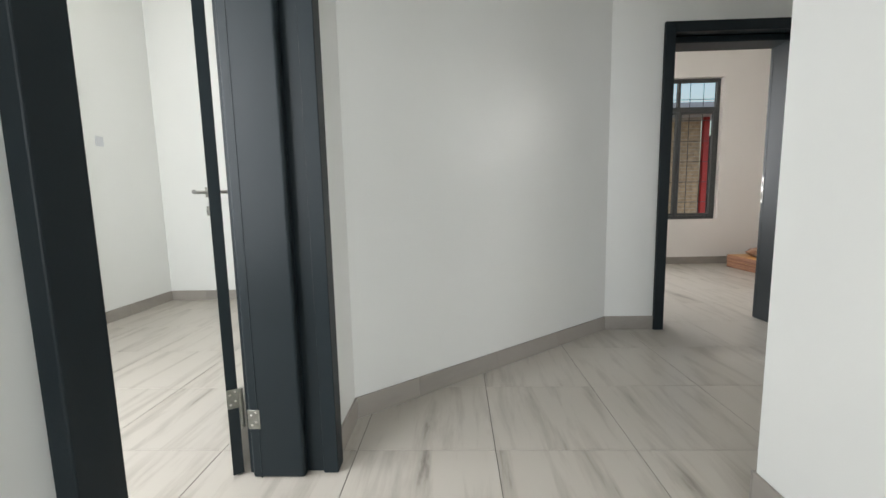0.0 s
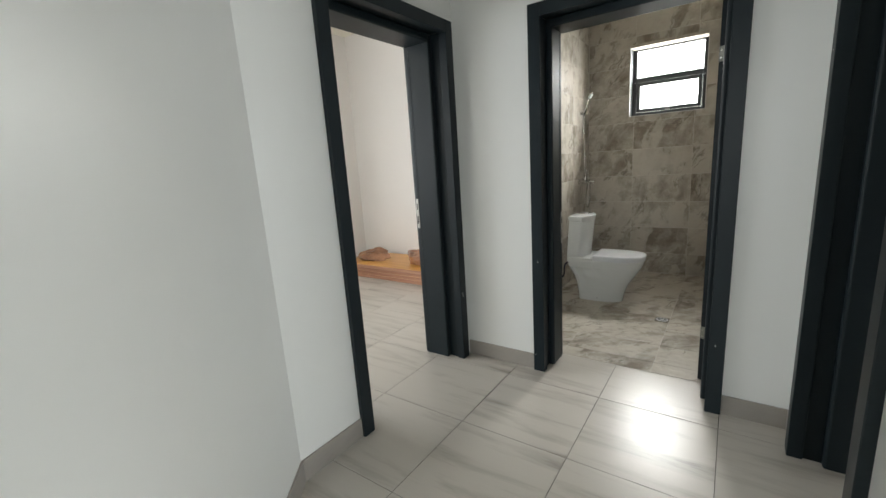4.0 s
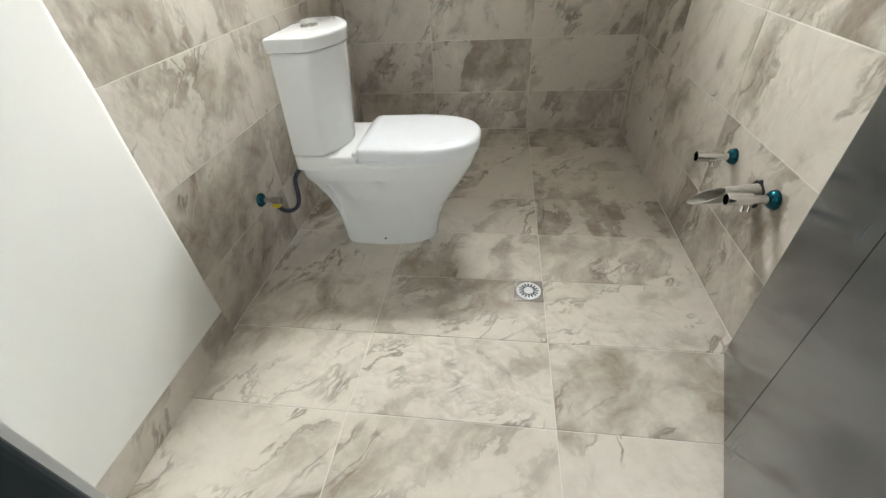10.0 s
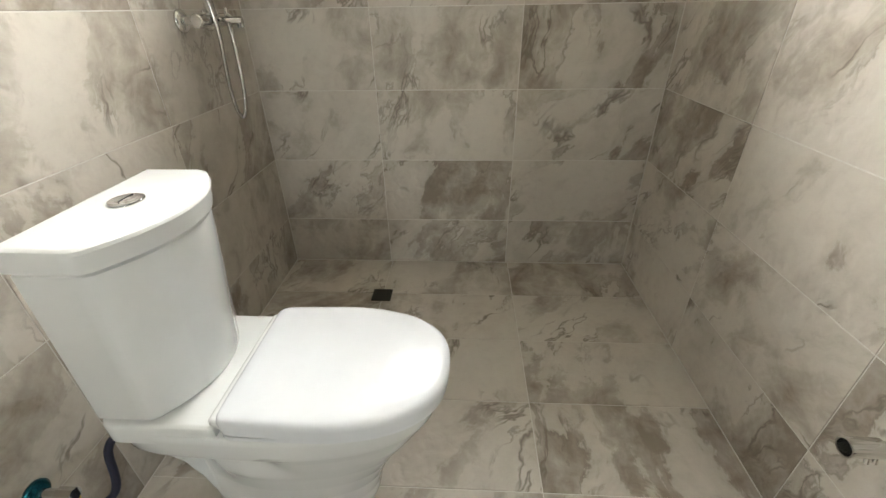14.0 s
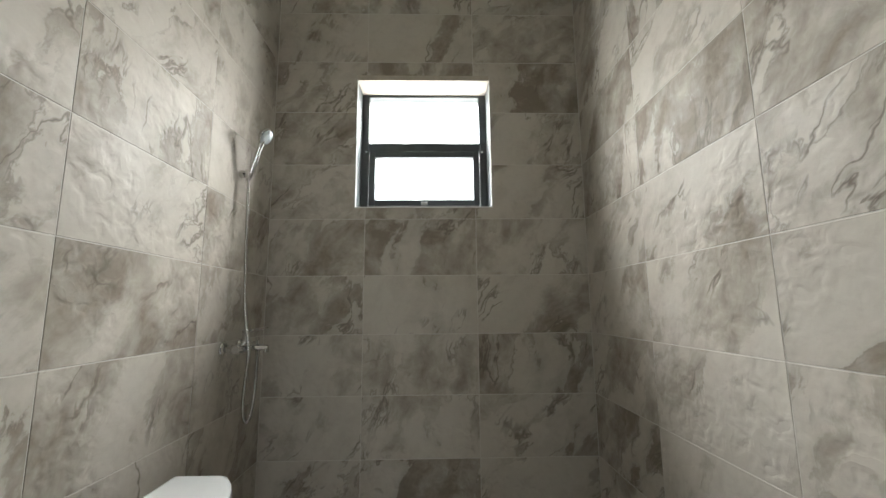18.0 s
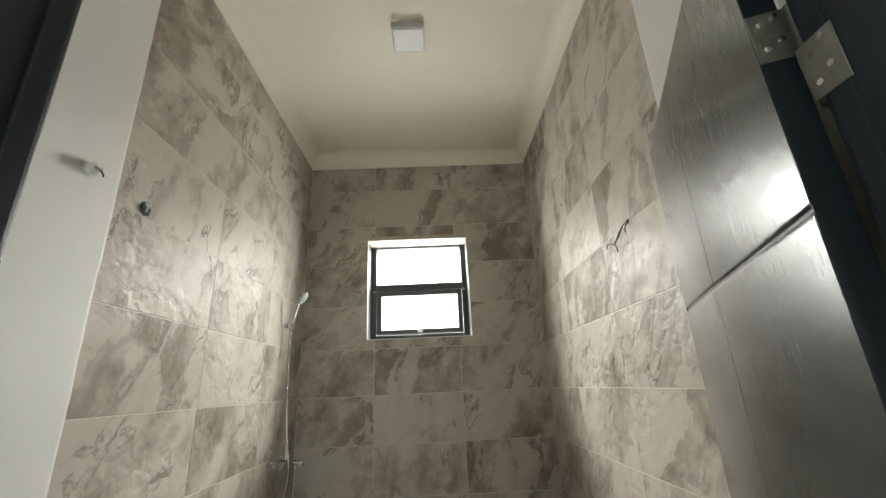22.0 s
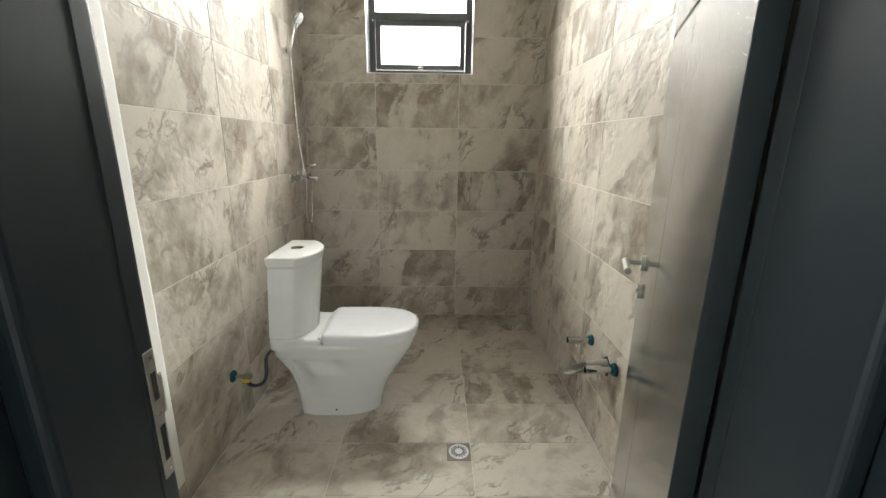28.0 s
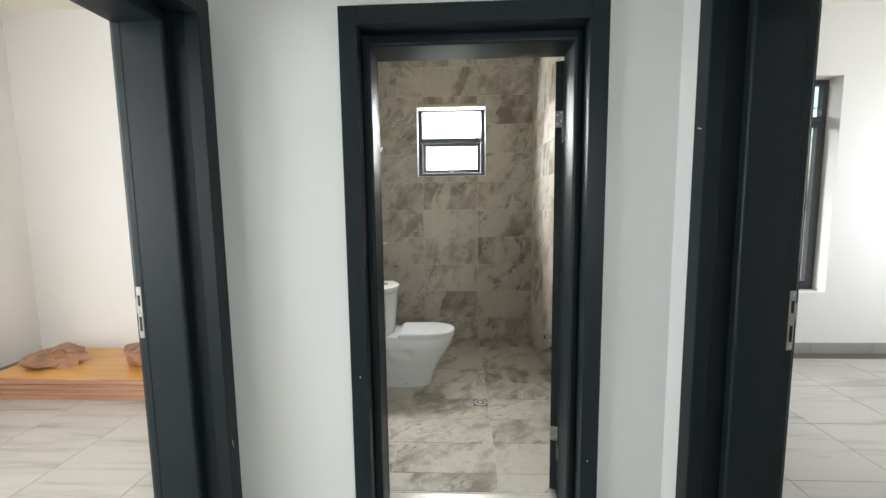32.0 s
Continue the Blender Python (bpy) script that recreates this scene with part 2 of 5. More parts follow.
def door_paint(name, colour, rough, scratch):
    def build(nt, p, n, link):
        tc = n("TexCoord")
        a = n("TexNoise", Scale=2.5, Detail=3.0, Roughness=0.5)
        link(tc.outputs["Object"], a.inputs["Vector"])
        r = ramp(nt, [(0.2, [c * 0.9 for c in colour]), (0.8, [c * 1.1 for c in colour])])
        link(a.outputs["Fac"], r.inputs["Fac"])
        link(r.outputs["Color"], p.inputs["Base Color"])
        rr = ramp(nt, [(0.2, grey(rough * 0.85)), (0.8, grey(rough * 1.15))])
        link(a.outputs["Fac"], rr.inputs["Fac"])
        link(rr.outputs["Color"], p.inputs["Roughness"])
        if not scratch:
            p.inputs["Specular IOR Level"].default_value = 0.25
        if scratch:
            p.inputs["Specular IOR Level"].default_value = 0.6
            p.inputs["Coat Weight"].default_value, p.inputs["Coat Roughness"].default_value = 1.0, 0.13
            marks = []
            for turn, stretch, lo, hi in ((0.12, (190.0, 190.0, 17.0), 0.50, 0.75), (-0.45, (260.0, 260.0, 30.0), 0.52, 0.75)):
                mp = n("Mapping")
                mp.inputs["Scale"].default_value = stretch
                mp.inputs["Rotation"].default_value = (turn, turn, 0.2)
                link(tc.outputs["Object"], mp.inputs["Vector"])
                sc = n("TexNoise", Scale=1.0, Detail=4.0, Roughness=0.6, Distortion=0.2)
                link(mp.outputs[0], sc.inputs["Vector"])
                sr = ramp(nt, [(lo, grey(0)), (hi, grey(1))])
                link(sc.outputs["Fac"], sr.inputs["Fac"])
                marks.append(sr.outputs["Color"])
            zone = n("TexNoise", Scale=4.2, Detail=4.0, Roughness=0.6)
            link(tc.outputs["Object"], zone.inputs["Vector"])
            zr = ramp(nt, [(0.42, grey(0.0)), (0.68, grey(0.5))])
            # worst where it was leaned on in storage, about head height
            rise = n("SeparateXYZ")
            link(tc.outputs["Object"], rise.inputs[0])
            worn = n("MapRange")
            for key, v in (("From Min", 0.9), ("From Max", 1.7), ("To Min", -0.14), ("To Max", 0.05)):
                worn.inputs[key].default_value = v
            link(rise.outputs["Z"], worn.inputs["Value"])
            amount = n("Math")
            amount.operation = "ADD"
            link(zone.outputs["Fac"], amount.inputs[0])
            link(worn.outputs["Result"], amount.inputs[1])
            link(amount.outputs[0], zr.inputs["Fac"])
            most = n("Math")
            most.operation = "MAXIMUM"
            link(marks[0], most.inputs[0])
            link(marks[1], most.inputs[1])
            both = n("Math")
            both.operation = "MULTIPLY"
            link(most.outputs[0], both.inputs[0])
            link(zr.outputs["Color"], both.inputs[1])
            mx = nt.nodes.new("ShaderNodeMix")
            mx.data_type = "RGBA"
            link(both.outputs[0], mx.inputs["Factor"])
            link(r.outputs["Color"], mx.inputs["A"])
            mx.inputs["B"].default_value = (0.12, 0.135, 0.145, 1)
            link(mx.outputs["Result"], p.inputs["Base Color"])
            dull = ramp(nt, [(0.0, grey(rough)), (0.8, grey(rough * 2.1))])
            link(both.outputs[0], dull.inputs["Fac"])
            link(dull.outputs["Color"], p.inputs["Roughness"])
        f = n("TexNoise", Scale=240.0, Detail=2.0)
        link(tc.outputs["Object"], f.inputs["Vector"])
        b = n("Bump", Strength=0.1, Distance=0.001)
        link(f.outputs["Fac"], b.inputs["Height"])
        link(b.outputs["Normal"], p.inputs["Normal"])
    return material(name, build)


def wood(name, light, dark, rough, along=(1.2, 14, 14)):
    def build(nt, p, n, link):
        tc, info = n("TexCoord"), n("ObjectInfo")
        mp = n("Mapping")
        mp.inputs["Scale"].default_value = along
        link(tc.outputs["Object"], mp.inputs["Vector"])
        add = n("VectorMath")
        add.operation = "ADD"
        link(mp.outputs[0], add.inputs[0])
        link(info.outputs["Random"], add.inputs[1])
        a = n("TexNoise", Scale=1.4, Detail=8.0, Roughness=0.65, Distortion=0.8)
        link(add.outputs[0], a.inputs["Vector"])
        r = ramp(nt, [(0.3, dark), (0.65, light)])
        link(a.outputs["Fac"], r.inputs["Fac"])
        link(r.outputs["Color"], p.inputs["Base Color"])
        p.inputs["Roughness"].default_value = rough
    return material(name, build)


def glass_mat():
    def build(nt, p, n, link):
        p.inputs["Base Color"].default_value = (0.95, 0.98, 1, 1)
        p.inputs["Roughness"].default_value = 0.0
        p.inputs["Transmission Weight"].default_value = 1.0
        p.inputs["IOR"].default_value = 1.05
    return material("glass", build)


PAINT = wall_paint("white_wall_paint", (0.79, 0.80, 0.78), 0.38)
PLASTER = wall_paint("matt_white_plaster", (0.68, 0.68, 0.65), 0.75)
ROOM_PAINT = wall_paint("warm_white_wall_paint", (0.81, 0.785, 0.76), 0.5)
# ceiling white, its cream tint standing in for warm light bounced off the ground
CEIL = wall_paint("bounce_tinted_ceiling_paint", (0.88, 0.845, 0.745), 0.7)
STONE = marble_tile("bath_stone_tile", (0.535, 0.498, 0.440), (0.415, 0.378, 0.325), (0.238, 0.204, 0.164), 1.0, 0.45)
STREAK = streak_tile("streaked_floor_tile", (0.49, 0.46, 0.413), (0.385, 0.356, 0.314), (0.15, 0.132, 0.11), 0.285)
SKIRT = streak_tile("skirting_tile", (0.34, 0.315, 0.285), (0.29, 0.27, 0.245), (0.2, 0.185, 0.165), 0.3)
GROUT = simple("grout", (0.58, 0.555, 0.51), 0.8, vary=0.1, scale=60, bump=0.3)
GROUT_DARK = simple("dark_grout", (0.12, 0.112, 0.10), 0.85, vary=0.15, scale=60)
FRAME = door_paint("dark_grey_frame_paint", (0.0125, 0.0192, 0.0232), 0.42, 0)
LEAF = door_paint("dark_grey_door_paint", (0.020, 0.026, 0.030), 0.24, 1)
SEAL = simple("black_rubber", (0.008, 0.008, 0.009), 0.6)
ALU = simple("grey_window_aluminium", (0.055, 0.06, 0.062), 0.4, vary=0.1)
CERAMIC = simple("white_ceramic", (0.64, 0.65, 0.642), 0.06, vary=0.01, coat=0.4)
PLASTIC = simple("white_plastic", (0.62, 0.636, 0.66), 0.16, vary=0.015)
CHROME = simple("chrome", (0.68, 0.68, 0.67), 0.06, 1.0, vary=0.03)
STEEL = simple("brushed_steel", (0.42, 0.415, 0.39), 0.34, 1.0, vary=0.1, scale=40)
HINGE = simple("galvanised_hinge_steel", (0.27, 0.275, 0.25), 0.42, 1.0, vary=0.15, scale=60)
BLACK = simple("black_hole", (0.006, 0.006, 0.006), 0.7)
BLUEFILM = simple("teal_protective_film", (0.006, 0.095, 0.13), 0.14, 0.75, vary=0.5, scale=60, bump=0.5, bump_scale=90)
YELLOW = simple("yellow_tag", (0.6, 0.45, 0.02), 0.5)
NAVY = simple("dark_blue_braided_hose", (0.005, 0.007, 0.026), 0.5, vary=0.5, scale=300)
HOSE = simple("ribbed_hose_metal", (0.50, 0.495, 0.48), 0.2, 1.0, vary=0.4, scale=220)
GLASS = glass_mat()


# ---- mesh helpers ----
def link_mesh(name, bm, mat, smooth=False):
    me = bpy.data.meshes.new(name)
    bm.to_mesh(me)
    bm.free()
    me.materials.append(mat)
    if smooth:
        for f in me.polygons:
            f.use_smooth = True
    return me


def part(name, bm, mat, parent=None, label="", smooth=False, m=None):
    ob = new(name, link_mesh(name, bm, mat, smooth))
    if m is not None:
        ob.matrix_basis = m
    if parent is not None:
        ob.parent = parent
    if label:
        tagged(ob, label)
    return ob


def thing(name, label, category, m=None, group="", kind=""):
    ob = new(name)
    ob.empty_display_size = 0.1
    if m is not None:
        ob.matrix_basis = m
    return tagged(ob, label, category, group, kind)


def box(bm, x0, x1, y0, y1, z0, z1, bevel=0.0, seg=1):
    geo = bmesh.ops.create_cube(bm, size=1.0)
    vs = geo["verts"]
    for v in vs:
        v.co = Vector(((x0 + x1) / 2 + v.co.x * (x1 - x0), (y0 + y1) / 2 + v.co.y * (y1 - y0), (z0 + z1) / 2 + v.co.z * (z1 - z0)))
    if bevel:
        es = {e for v in vs for e in v.link_edges}
        bmesh.ops.bevel(bm, geom=list(es), offset=bevel, segments=seg, affect="EDGES", profile=0.5)
    return bm


def boxes(*rows, bevel=0.0):
    bm = bmesh.new()
    for r in rows:
        box(bm, *r, bevel=bevel)
    return bm


def cyl(bm, p0, p1, r0, r1=None, seg=20, cap=True):
    p0, p1 = Vector(p0), Vector(p1)
    d = p1 - p0
    m = Matrix.Translation((p0 + p1) / 2) @ d.to_track_quat("Z", "Y").to_matrix().to_4x4()
    bmesh.ops.create_cone(bm, cap_ends=cap, segments=seg, radius1=r0, radius2=r0 if r1 is None else r1, depth=d.length, matrix=m)
    return bm


def lathe(bm, p0, axis, profile, seg=24):
    """Rings (distance along axis, radius) round a line from p0."""
    q = Vector(axis).normalized().to_track_quat("Z", "Y").to_matrix()
    rings = []
    for d, r in profile:
        rings.append([bm.verts.new(Vector(p0) + q @ Vector((r * math.cos(a), r * math.sin(a), d))) for a in [2 * math.pi * i / seg for i in range(seg)]])
    for a, b in zip(rings, rings[1:]):
        for i in range(seg):
            bm.faces.new((a[i], a[(i + 1) % seg], b[(i + 1) % seg], b[i]))
    bm.faces.new(rings[0][::-1])
    bm.faces.new(rings[-1])
    return bm


def tube(name, points, r, mat, parent=None, label="", res=4):
    cu = bpy.data.curves.new(name, "CURVE")
    cu.dimensions, cu.bevel_depth, cu.bevel_resolution, cu.use_fill_caps = "3D", r, 3, True
    sp = cu.splines.new("NURBS")
    sp.points.add(len(points) - 1)
    for p, c in zip(sp.points, points):
        p.co = (*c, 1)
    sp.use_endpoint_u, sp.order_u, sp.resolution_u = True, 4, res
    tmp = bpy.data.objects.new(name, cu)
    me = bpy.data.meshes.new_from_object(tmp)
    bpy.data.objects.remove(tmp)
    me.materials.clear()
    me.materials.append(mat)
    for f in me.polygons:
        f.use_smooth = True
    ob = new(name, me)
    if parent is not None:
        ob.parent = parent
    if label:
        tagged(ob, label)
    return ob


def wall(name, axis, at, depth, a0, a1, z0, z1, holes, mat, label):
    """A wall along axis, from at to at + depth across it, with rectangular holes (a, b, low, high)."""
    cuts = sorted({a0, a1, *[h[0] for h in holes], *[h[1] for h in holes]})
    zs = sorted({z0, z1, *[h[2] for h in holes], *[h[3] for h in holes]})
    zs = [z for z in zs if z0 <= z <= z1]
    bm = bmesh.new()
    lo, hi = min(at, at + depth), max(at, at + depth)
    solid = lambda i, j: 0 <= i < len(cuts) - 1 and 0 <= j < len(zs) - 1 and not any(
        h[0] <= (cuts[i] + cuts[i + 1]) / 2 <= h[1] and h[2] <= (zs[j] + zs[j + 1]) / 2 <= h[3] for h in holes)
    vert = {}

    def v(a, c, z):
        co = (a, c, z) if axis == "x" else (c, a, z)
        if co not in vert:
            vert[co] = bm.verts.new(co)
        return vert[co]

    for i in range(len(cuts) - 1):
        for j in range(len(zs) - 1):
            if not solid(i, j):
                continue
            p, q, r, s = cuts[i], cuts[i + 1], zs[j], zs[j + 1]
            bm.faces.new((v(p, lo, r), v(q, lo, r), v(q, lo, s), v(p, lo, s)))
            bm.faces.new((v(p, hi, r), v(p, hi, s), v(q, hi, s), v(q, hi, r)))
            for di, dj, e in ((-1, 0, ((p, r), (p, s))), (1, 0, ((q, s), (q, r))), (0, -1, ((q, r), (p, r))), (0, 1, ((p, s), (q, s)))):
                if not solid(i + di, j + dj):
                    (ea, ez), (fa, fz) = e
                    bm.faces.new((v(ea, lo, ez), v(fa, lo, fz), v(fa, hi, fz), v(ea, hi, ez)))
    bmesh.ops.recalc_face_normals(bm, faces=bm.faces)
    ob = part(name, bm, mat)
    return tagged(ob, label, "wall", kind="structure")


# ---- plan ----
BW, BD = 1.706, -2.535            # bath width, inner face of its door wall
LOBBY_N, LOBBY_W, LOBBY_E = -2.835, -0.105, 1.802
CORR_N, CORR_S = -4.52, -6.07
H = 3.32                          # ceilings
TOP = 2.24                        # head of the door openings
DOOR_A = (-3.945, -2.92)          # rough openings
DOOR_BATH = (0.477, 1.472)
DOOR_B = (-4.04, -3.04)
DOOR_C = (1.622, 2.655)
WIN_BATH = (0.452, 1.20, 1.835, 2.604)
WIN_A = (-2.77, -1.57, 0.69, 2.78)
WIN_B = (3.3, 4.5, 0.62, 2.68)

# walls
wall("wall_north_bath", "x", 0.002, 0.30, -0.3, BW + 0.3, 0, H + 0.1, [WIN_BATH], GROUT, "back wall of the bathroom with a small window opening")
wall("wall_west_bath", "y", -0.002, -0.28, BD, 0.002, 0, H + 0.1, [], GROUT, "bathroom side wall behind the stone tiles")
wall("wall_east_bath", "y", BW + 0.002, 0.28, BD, 0.002, 0, H + 0.1, [], GROUT, "bathroom side wall behind the stone tiles")
wall("wall_door_bath", "x", LOBBY_N, 0.30, LOBBY_W - 0.3, LOBBY_E + 0.3, 0, H, [(*DOOR_BATH, -1, TOP + 0.035)], PAINT, "white painted wall with the bathroom doorway")
wall("wall_west_lobby", "y", LOBBY_W, -0.30, -4.369, LOBBY_N, 0, H, [(*DOOR_A, -1, TOP + 0.06)], PAINT, "white painted wall with a bedroom doorway")
wall("wall_east_lobby", "y", LOBBY_E, 0.30, CORR_N + 0.3, LOBBY_N, 0, H, [(*DOOR_B, -1, TOP + 0.035)], PAINT, "white painted wall with a bedroom doorway")
wall("wall_north_corridor", "x", CORR_N, 0.30, LOBBY_E, 6.0, 0, H, [], PAINT, "white painted corridor wall")
wall("wall_south_corridor", "x", CORR_S, -0.30, 1.248, 6.0, 0, H, [(*DOOR_C, -1, TOP + 0.035)], PAINT, "white painted corridor wall with a bedroom doorway")
# out of view; its opening is made up to let lamp light in
wall("wall_end_corridor", "y", 6.0, 0.25, CORR_S, CORR_N, 0, H, [(-6.0, -4.6, 0.6, 2.6)], PAINT, "unseen end wall of the corridor with an opening added for a lamp")


def slanting_wall():
    a, b, th = Vector((1.248, CORR_S)), Vector((LOBBY_W, -4.369)), 0.25
    d = (b - a).normalized()
    nrm = Vector((d.y, -d.x))
    if nrm.x > 0:
        nrm = -nrm
    foot = [a, b, b + nrm * th, a + nrm * th]
    bm = bmesh.new()
    lo = [bm.verts.new((p.x, p.y, 0)) for p in foot]
    hi = [bm.verts.new((p.x, p.y, H)) for p in foot]
    bm.faces.new(lo[::-1])
    bm.faces.new(hi)
    for i in range(4):
        bm.faces.new((lo[i], lo[(i + 1) % 4], hi[(i + 1) % 4], hi[i]))
    bmesh.ops.recalc_face_normals(bm, faces=bm.faces)
    return tagged(part("wall_slanting", bm, PAINT), "white satin-painted wall set at a slant", "wall", kind="structure")


slanting_wall()
# room beyond the west doorway
# WIN_A is the visible window; the second hole is added, unseen, for a lamp
wall("wall_west_room", "y", -3.25, -0.22, -5.4, -0.8, 0, H, [WIN_A, (-5.1, -3.7, 0.7, 2.7)], ROOM_PAINT, "white painted bedroom wall with a tall window")
wall("wall_north_room", "x", -0.8, 0.2, -3.25, -0.3, 0, H, [], ROOM_PAINT, "white painted bedroom wall")
wall("wall_south_room", "x", -5.4, -0.2, -3.25, -0.405, 0, H, [], ROOM_PAINT, "white painted bedroom wall")
wall("wall_inner_room", "y", -0.30, -0.1, LOBBY_N, -0.8, 0, H, [], ROOM_PAINT, "white painted bedroom wall")
wall("wall_return_room", "y", -0.405, 0.1, -5.4, -4.369, 0, H, [], ROOM_PAINT, "white painted bedroom wall")
# room beyond the east doorway
wall("wall_north_second_room", "x", -0.45, 0.22, 2.0, 6.2, 0, H, [WIN_B], ROOM_PAINT, "white painted bedroom wall with tall windows")
wall("wall_west_second_room", "y", 2.0, 0.1, LOBBY_N, -0.45, 0, H, [], ROOM_PAINT, "white painted bedroom wall")
# the hole here is an unseen addition that holds the room's lamp
wall("wall_east_second_room", "y", 6.2, 0.2, CORR_N + 0.3, -0.45, 0, H, [(-2.4, -1.0, 0.7, 2.7)], ROOM_PAINT, "white painted bedroom wall")
# room beyond the south doorway
# besides the doorway, an invented opening out of view for a lamp
wall("wall_south_third_room", "x", -8.8, -0.3, -1.3, 3.3, 0, H, [(-0.32, 0.64, -1, TOP + 0.035), (1.6, 3.0, 0.8, 2.6)], PAINT, "white painted bedroom wall with an inner doorway")
wall("wall_west_third_room", "y", -1.3, -0.2, -8.8, -6.0, 0, H, [], PAINT, "white painted bedroom wall")
# this opening too is only there for the side lamp, never seen
wall("wall_east_third_room", "y", 3.3, 0.2, -8.8, CORR_S - 0.3, 0, H, [(-8.7, -7.3, 0.8, 2.6)], PAINT, "white painted bedroom wall with an unseen opening added for a lamp")
wall("wall_north_third_room", "x", -6.0, 0.2, -1.3, 1.0, 0, H, [], PAINT, "white painted bedroom wall")
# small washroom inside the third room
wall("wall_washroom_south", "x", -10.6, -0.2, -1.6, 1.2, 0, H, [], GROUT, "washroom wall")
wall("wall_washroom_west", "y", -1.5, -0.1, -10.6, -9.1, 0, H, [], GROUT, "washroom wall")
wall("wall_washroom_east", "y", 1.2, 0.1, -10.6, -9.1, 0, H, [], GROUT, "washroom wall")

tagged(part("ceiling", boxes((-3.6, 6.4, -10.9, -2.7, H, H + 0.15), (-3.6, -0.25, -2.7, -0.5, H, H + 0.15), (1.98, 6.4, -2.7, -0.2, H, H + 0.15)), CEIL), "flat white plaster ceiling", "ceiling", kind="structure")
tagged(part("ceiling_bath", boxes((-0.01, BW + 0.01, BD - 0.01, 0.01, H, H + 0.15)), CEIL), "flat white bathroom ceiling", "ceiling", kind="structure")


def cornice():
    bm = bmesh.new()
    prof = [(0, 0), (0.006, 0)] + [(0.006 + 0.085 * (1 - math.cos(a)), 0.004 + 0.114 * math.sin(a)) for a in [math.pi / 2 * k / 8 for k in range(9)]] + [(0.0, 0.118)]
    rings = []
    for sx, sy in ((0, 0), (1, 0), (1, 1), (0, 1)):
        ring = []
        for d, z in prof:
            x = d if sx == 0 else BW - d
            y = -d if sy == 0 else BD + d
            ring.append(bm.verts.new((x, y, 3.2 + z)))
        rings.append(ring)
    for k in range(4):
        a, b = rings[k], rings[(k + 1) % 4]
        for i in range(len(prof)):
            j = (i + 1) % len(prof)
            bm.faces.new((a[i], a[j], b[j], b[i]))
    bmesh.ops.recalc_face_normals(bm, faces=bm.faces)
    ob = part("trim_cornice", bm, CEIL, smooth=True)
    ob.data.set_sharp_from_angle(angle=radians(40))
    tagged(ob, "white plaster cornice round the bathroom ceiling", "cornice", kind="structure")


cornice()

# floors: beds under the tiles
tagged(part("ground", boxes((-60, 60, -60, 60, -0.4, -0.12)), simple("ground_soil", (0.2, 0.17, 0.14), 0.9, vary=0.3, scale=2)), "bare ground outside the house", "ground", kind="structure")
floor_bath = tagged(part("floor_bath", boxes((-0.3, BW + 0.3, BD - 0.01, 0.3, -0.12, -0.002)), GROUT), "bathroom floor of stone-look tiles", "floor", kind="structure")
floor_main = tagged(part("floor", boxes((-3.5, 6.3, -10.8, BD - 0.012, -0.12, -0.002), (-3.5, -0.31, BD - 0.012, -0.5, -0.12, -0.002), (2.02, 6.3, BD - 0.012, -0.2, -0.12, -0.002)), GROUT_DARK), "floor of streaked pale grey porcelain tiles", "floor", kind="structure")


# ---- doors ----
def auto_smooth(ob, angle=35):
    ob.data.set_sharp_from_angle(angle=radians(angle))
    return ob


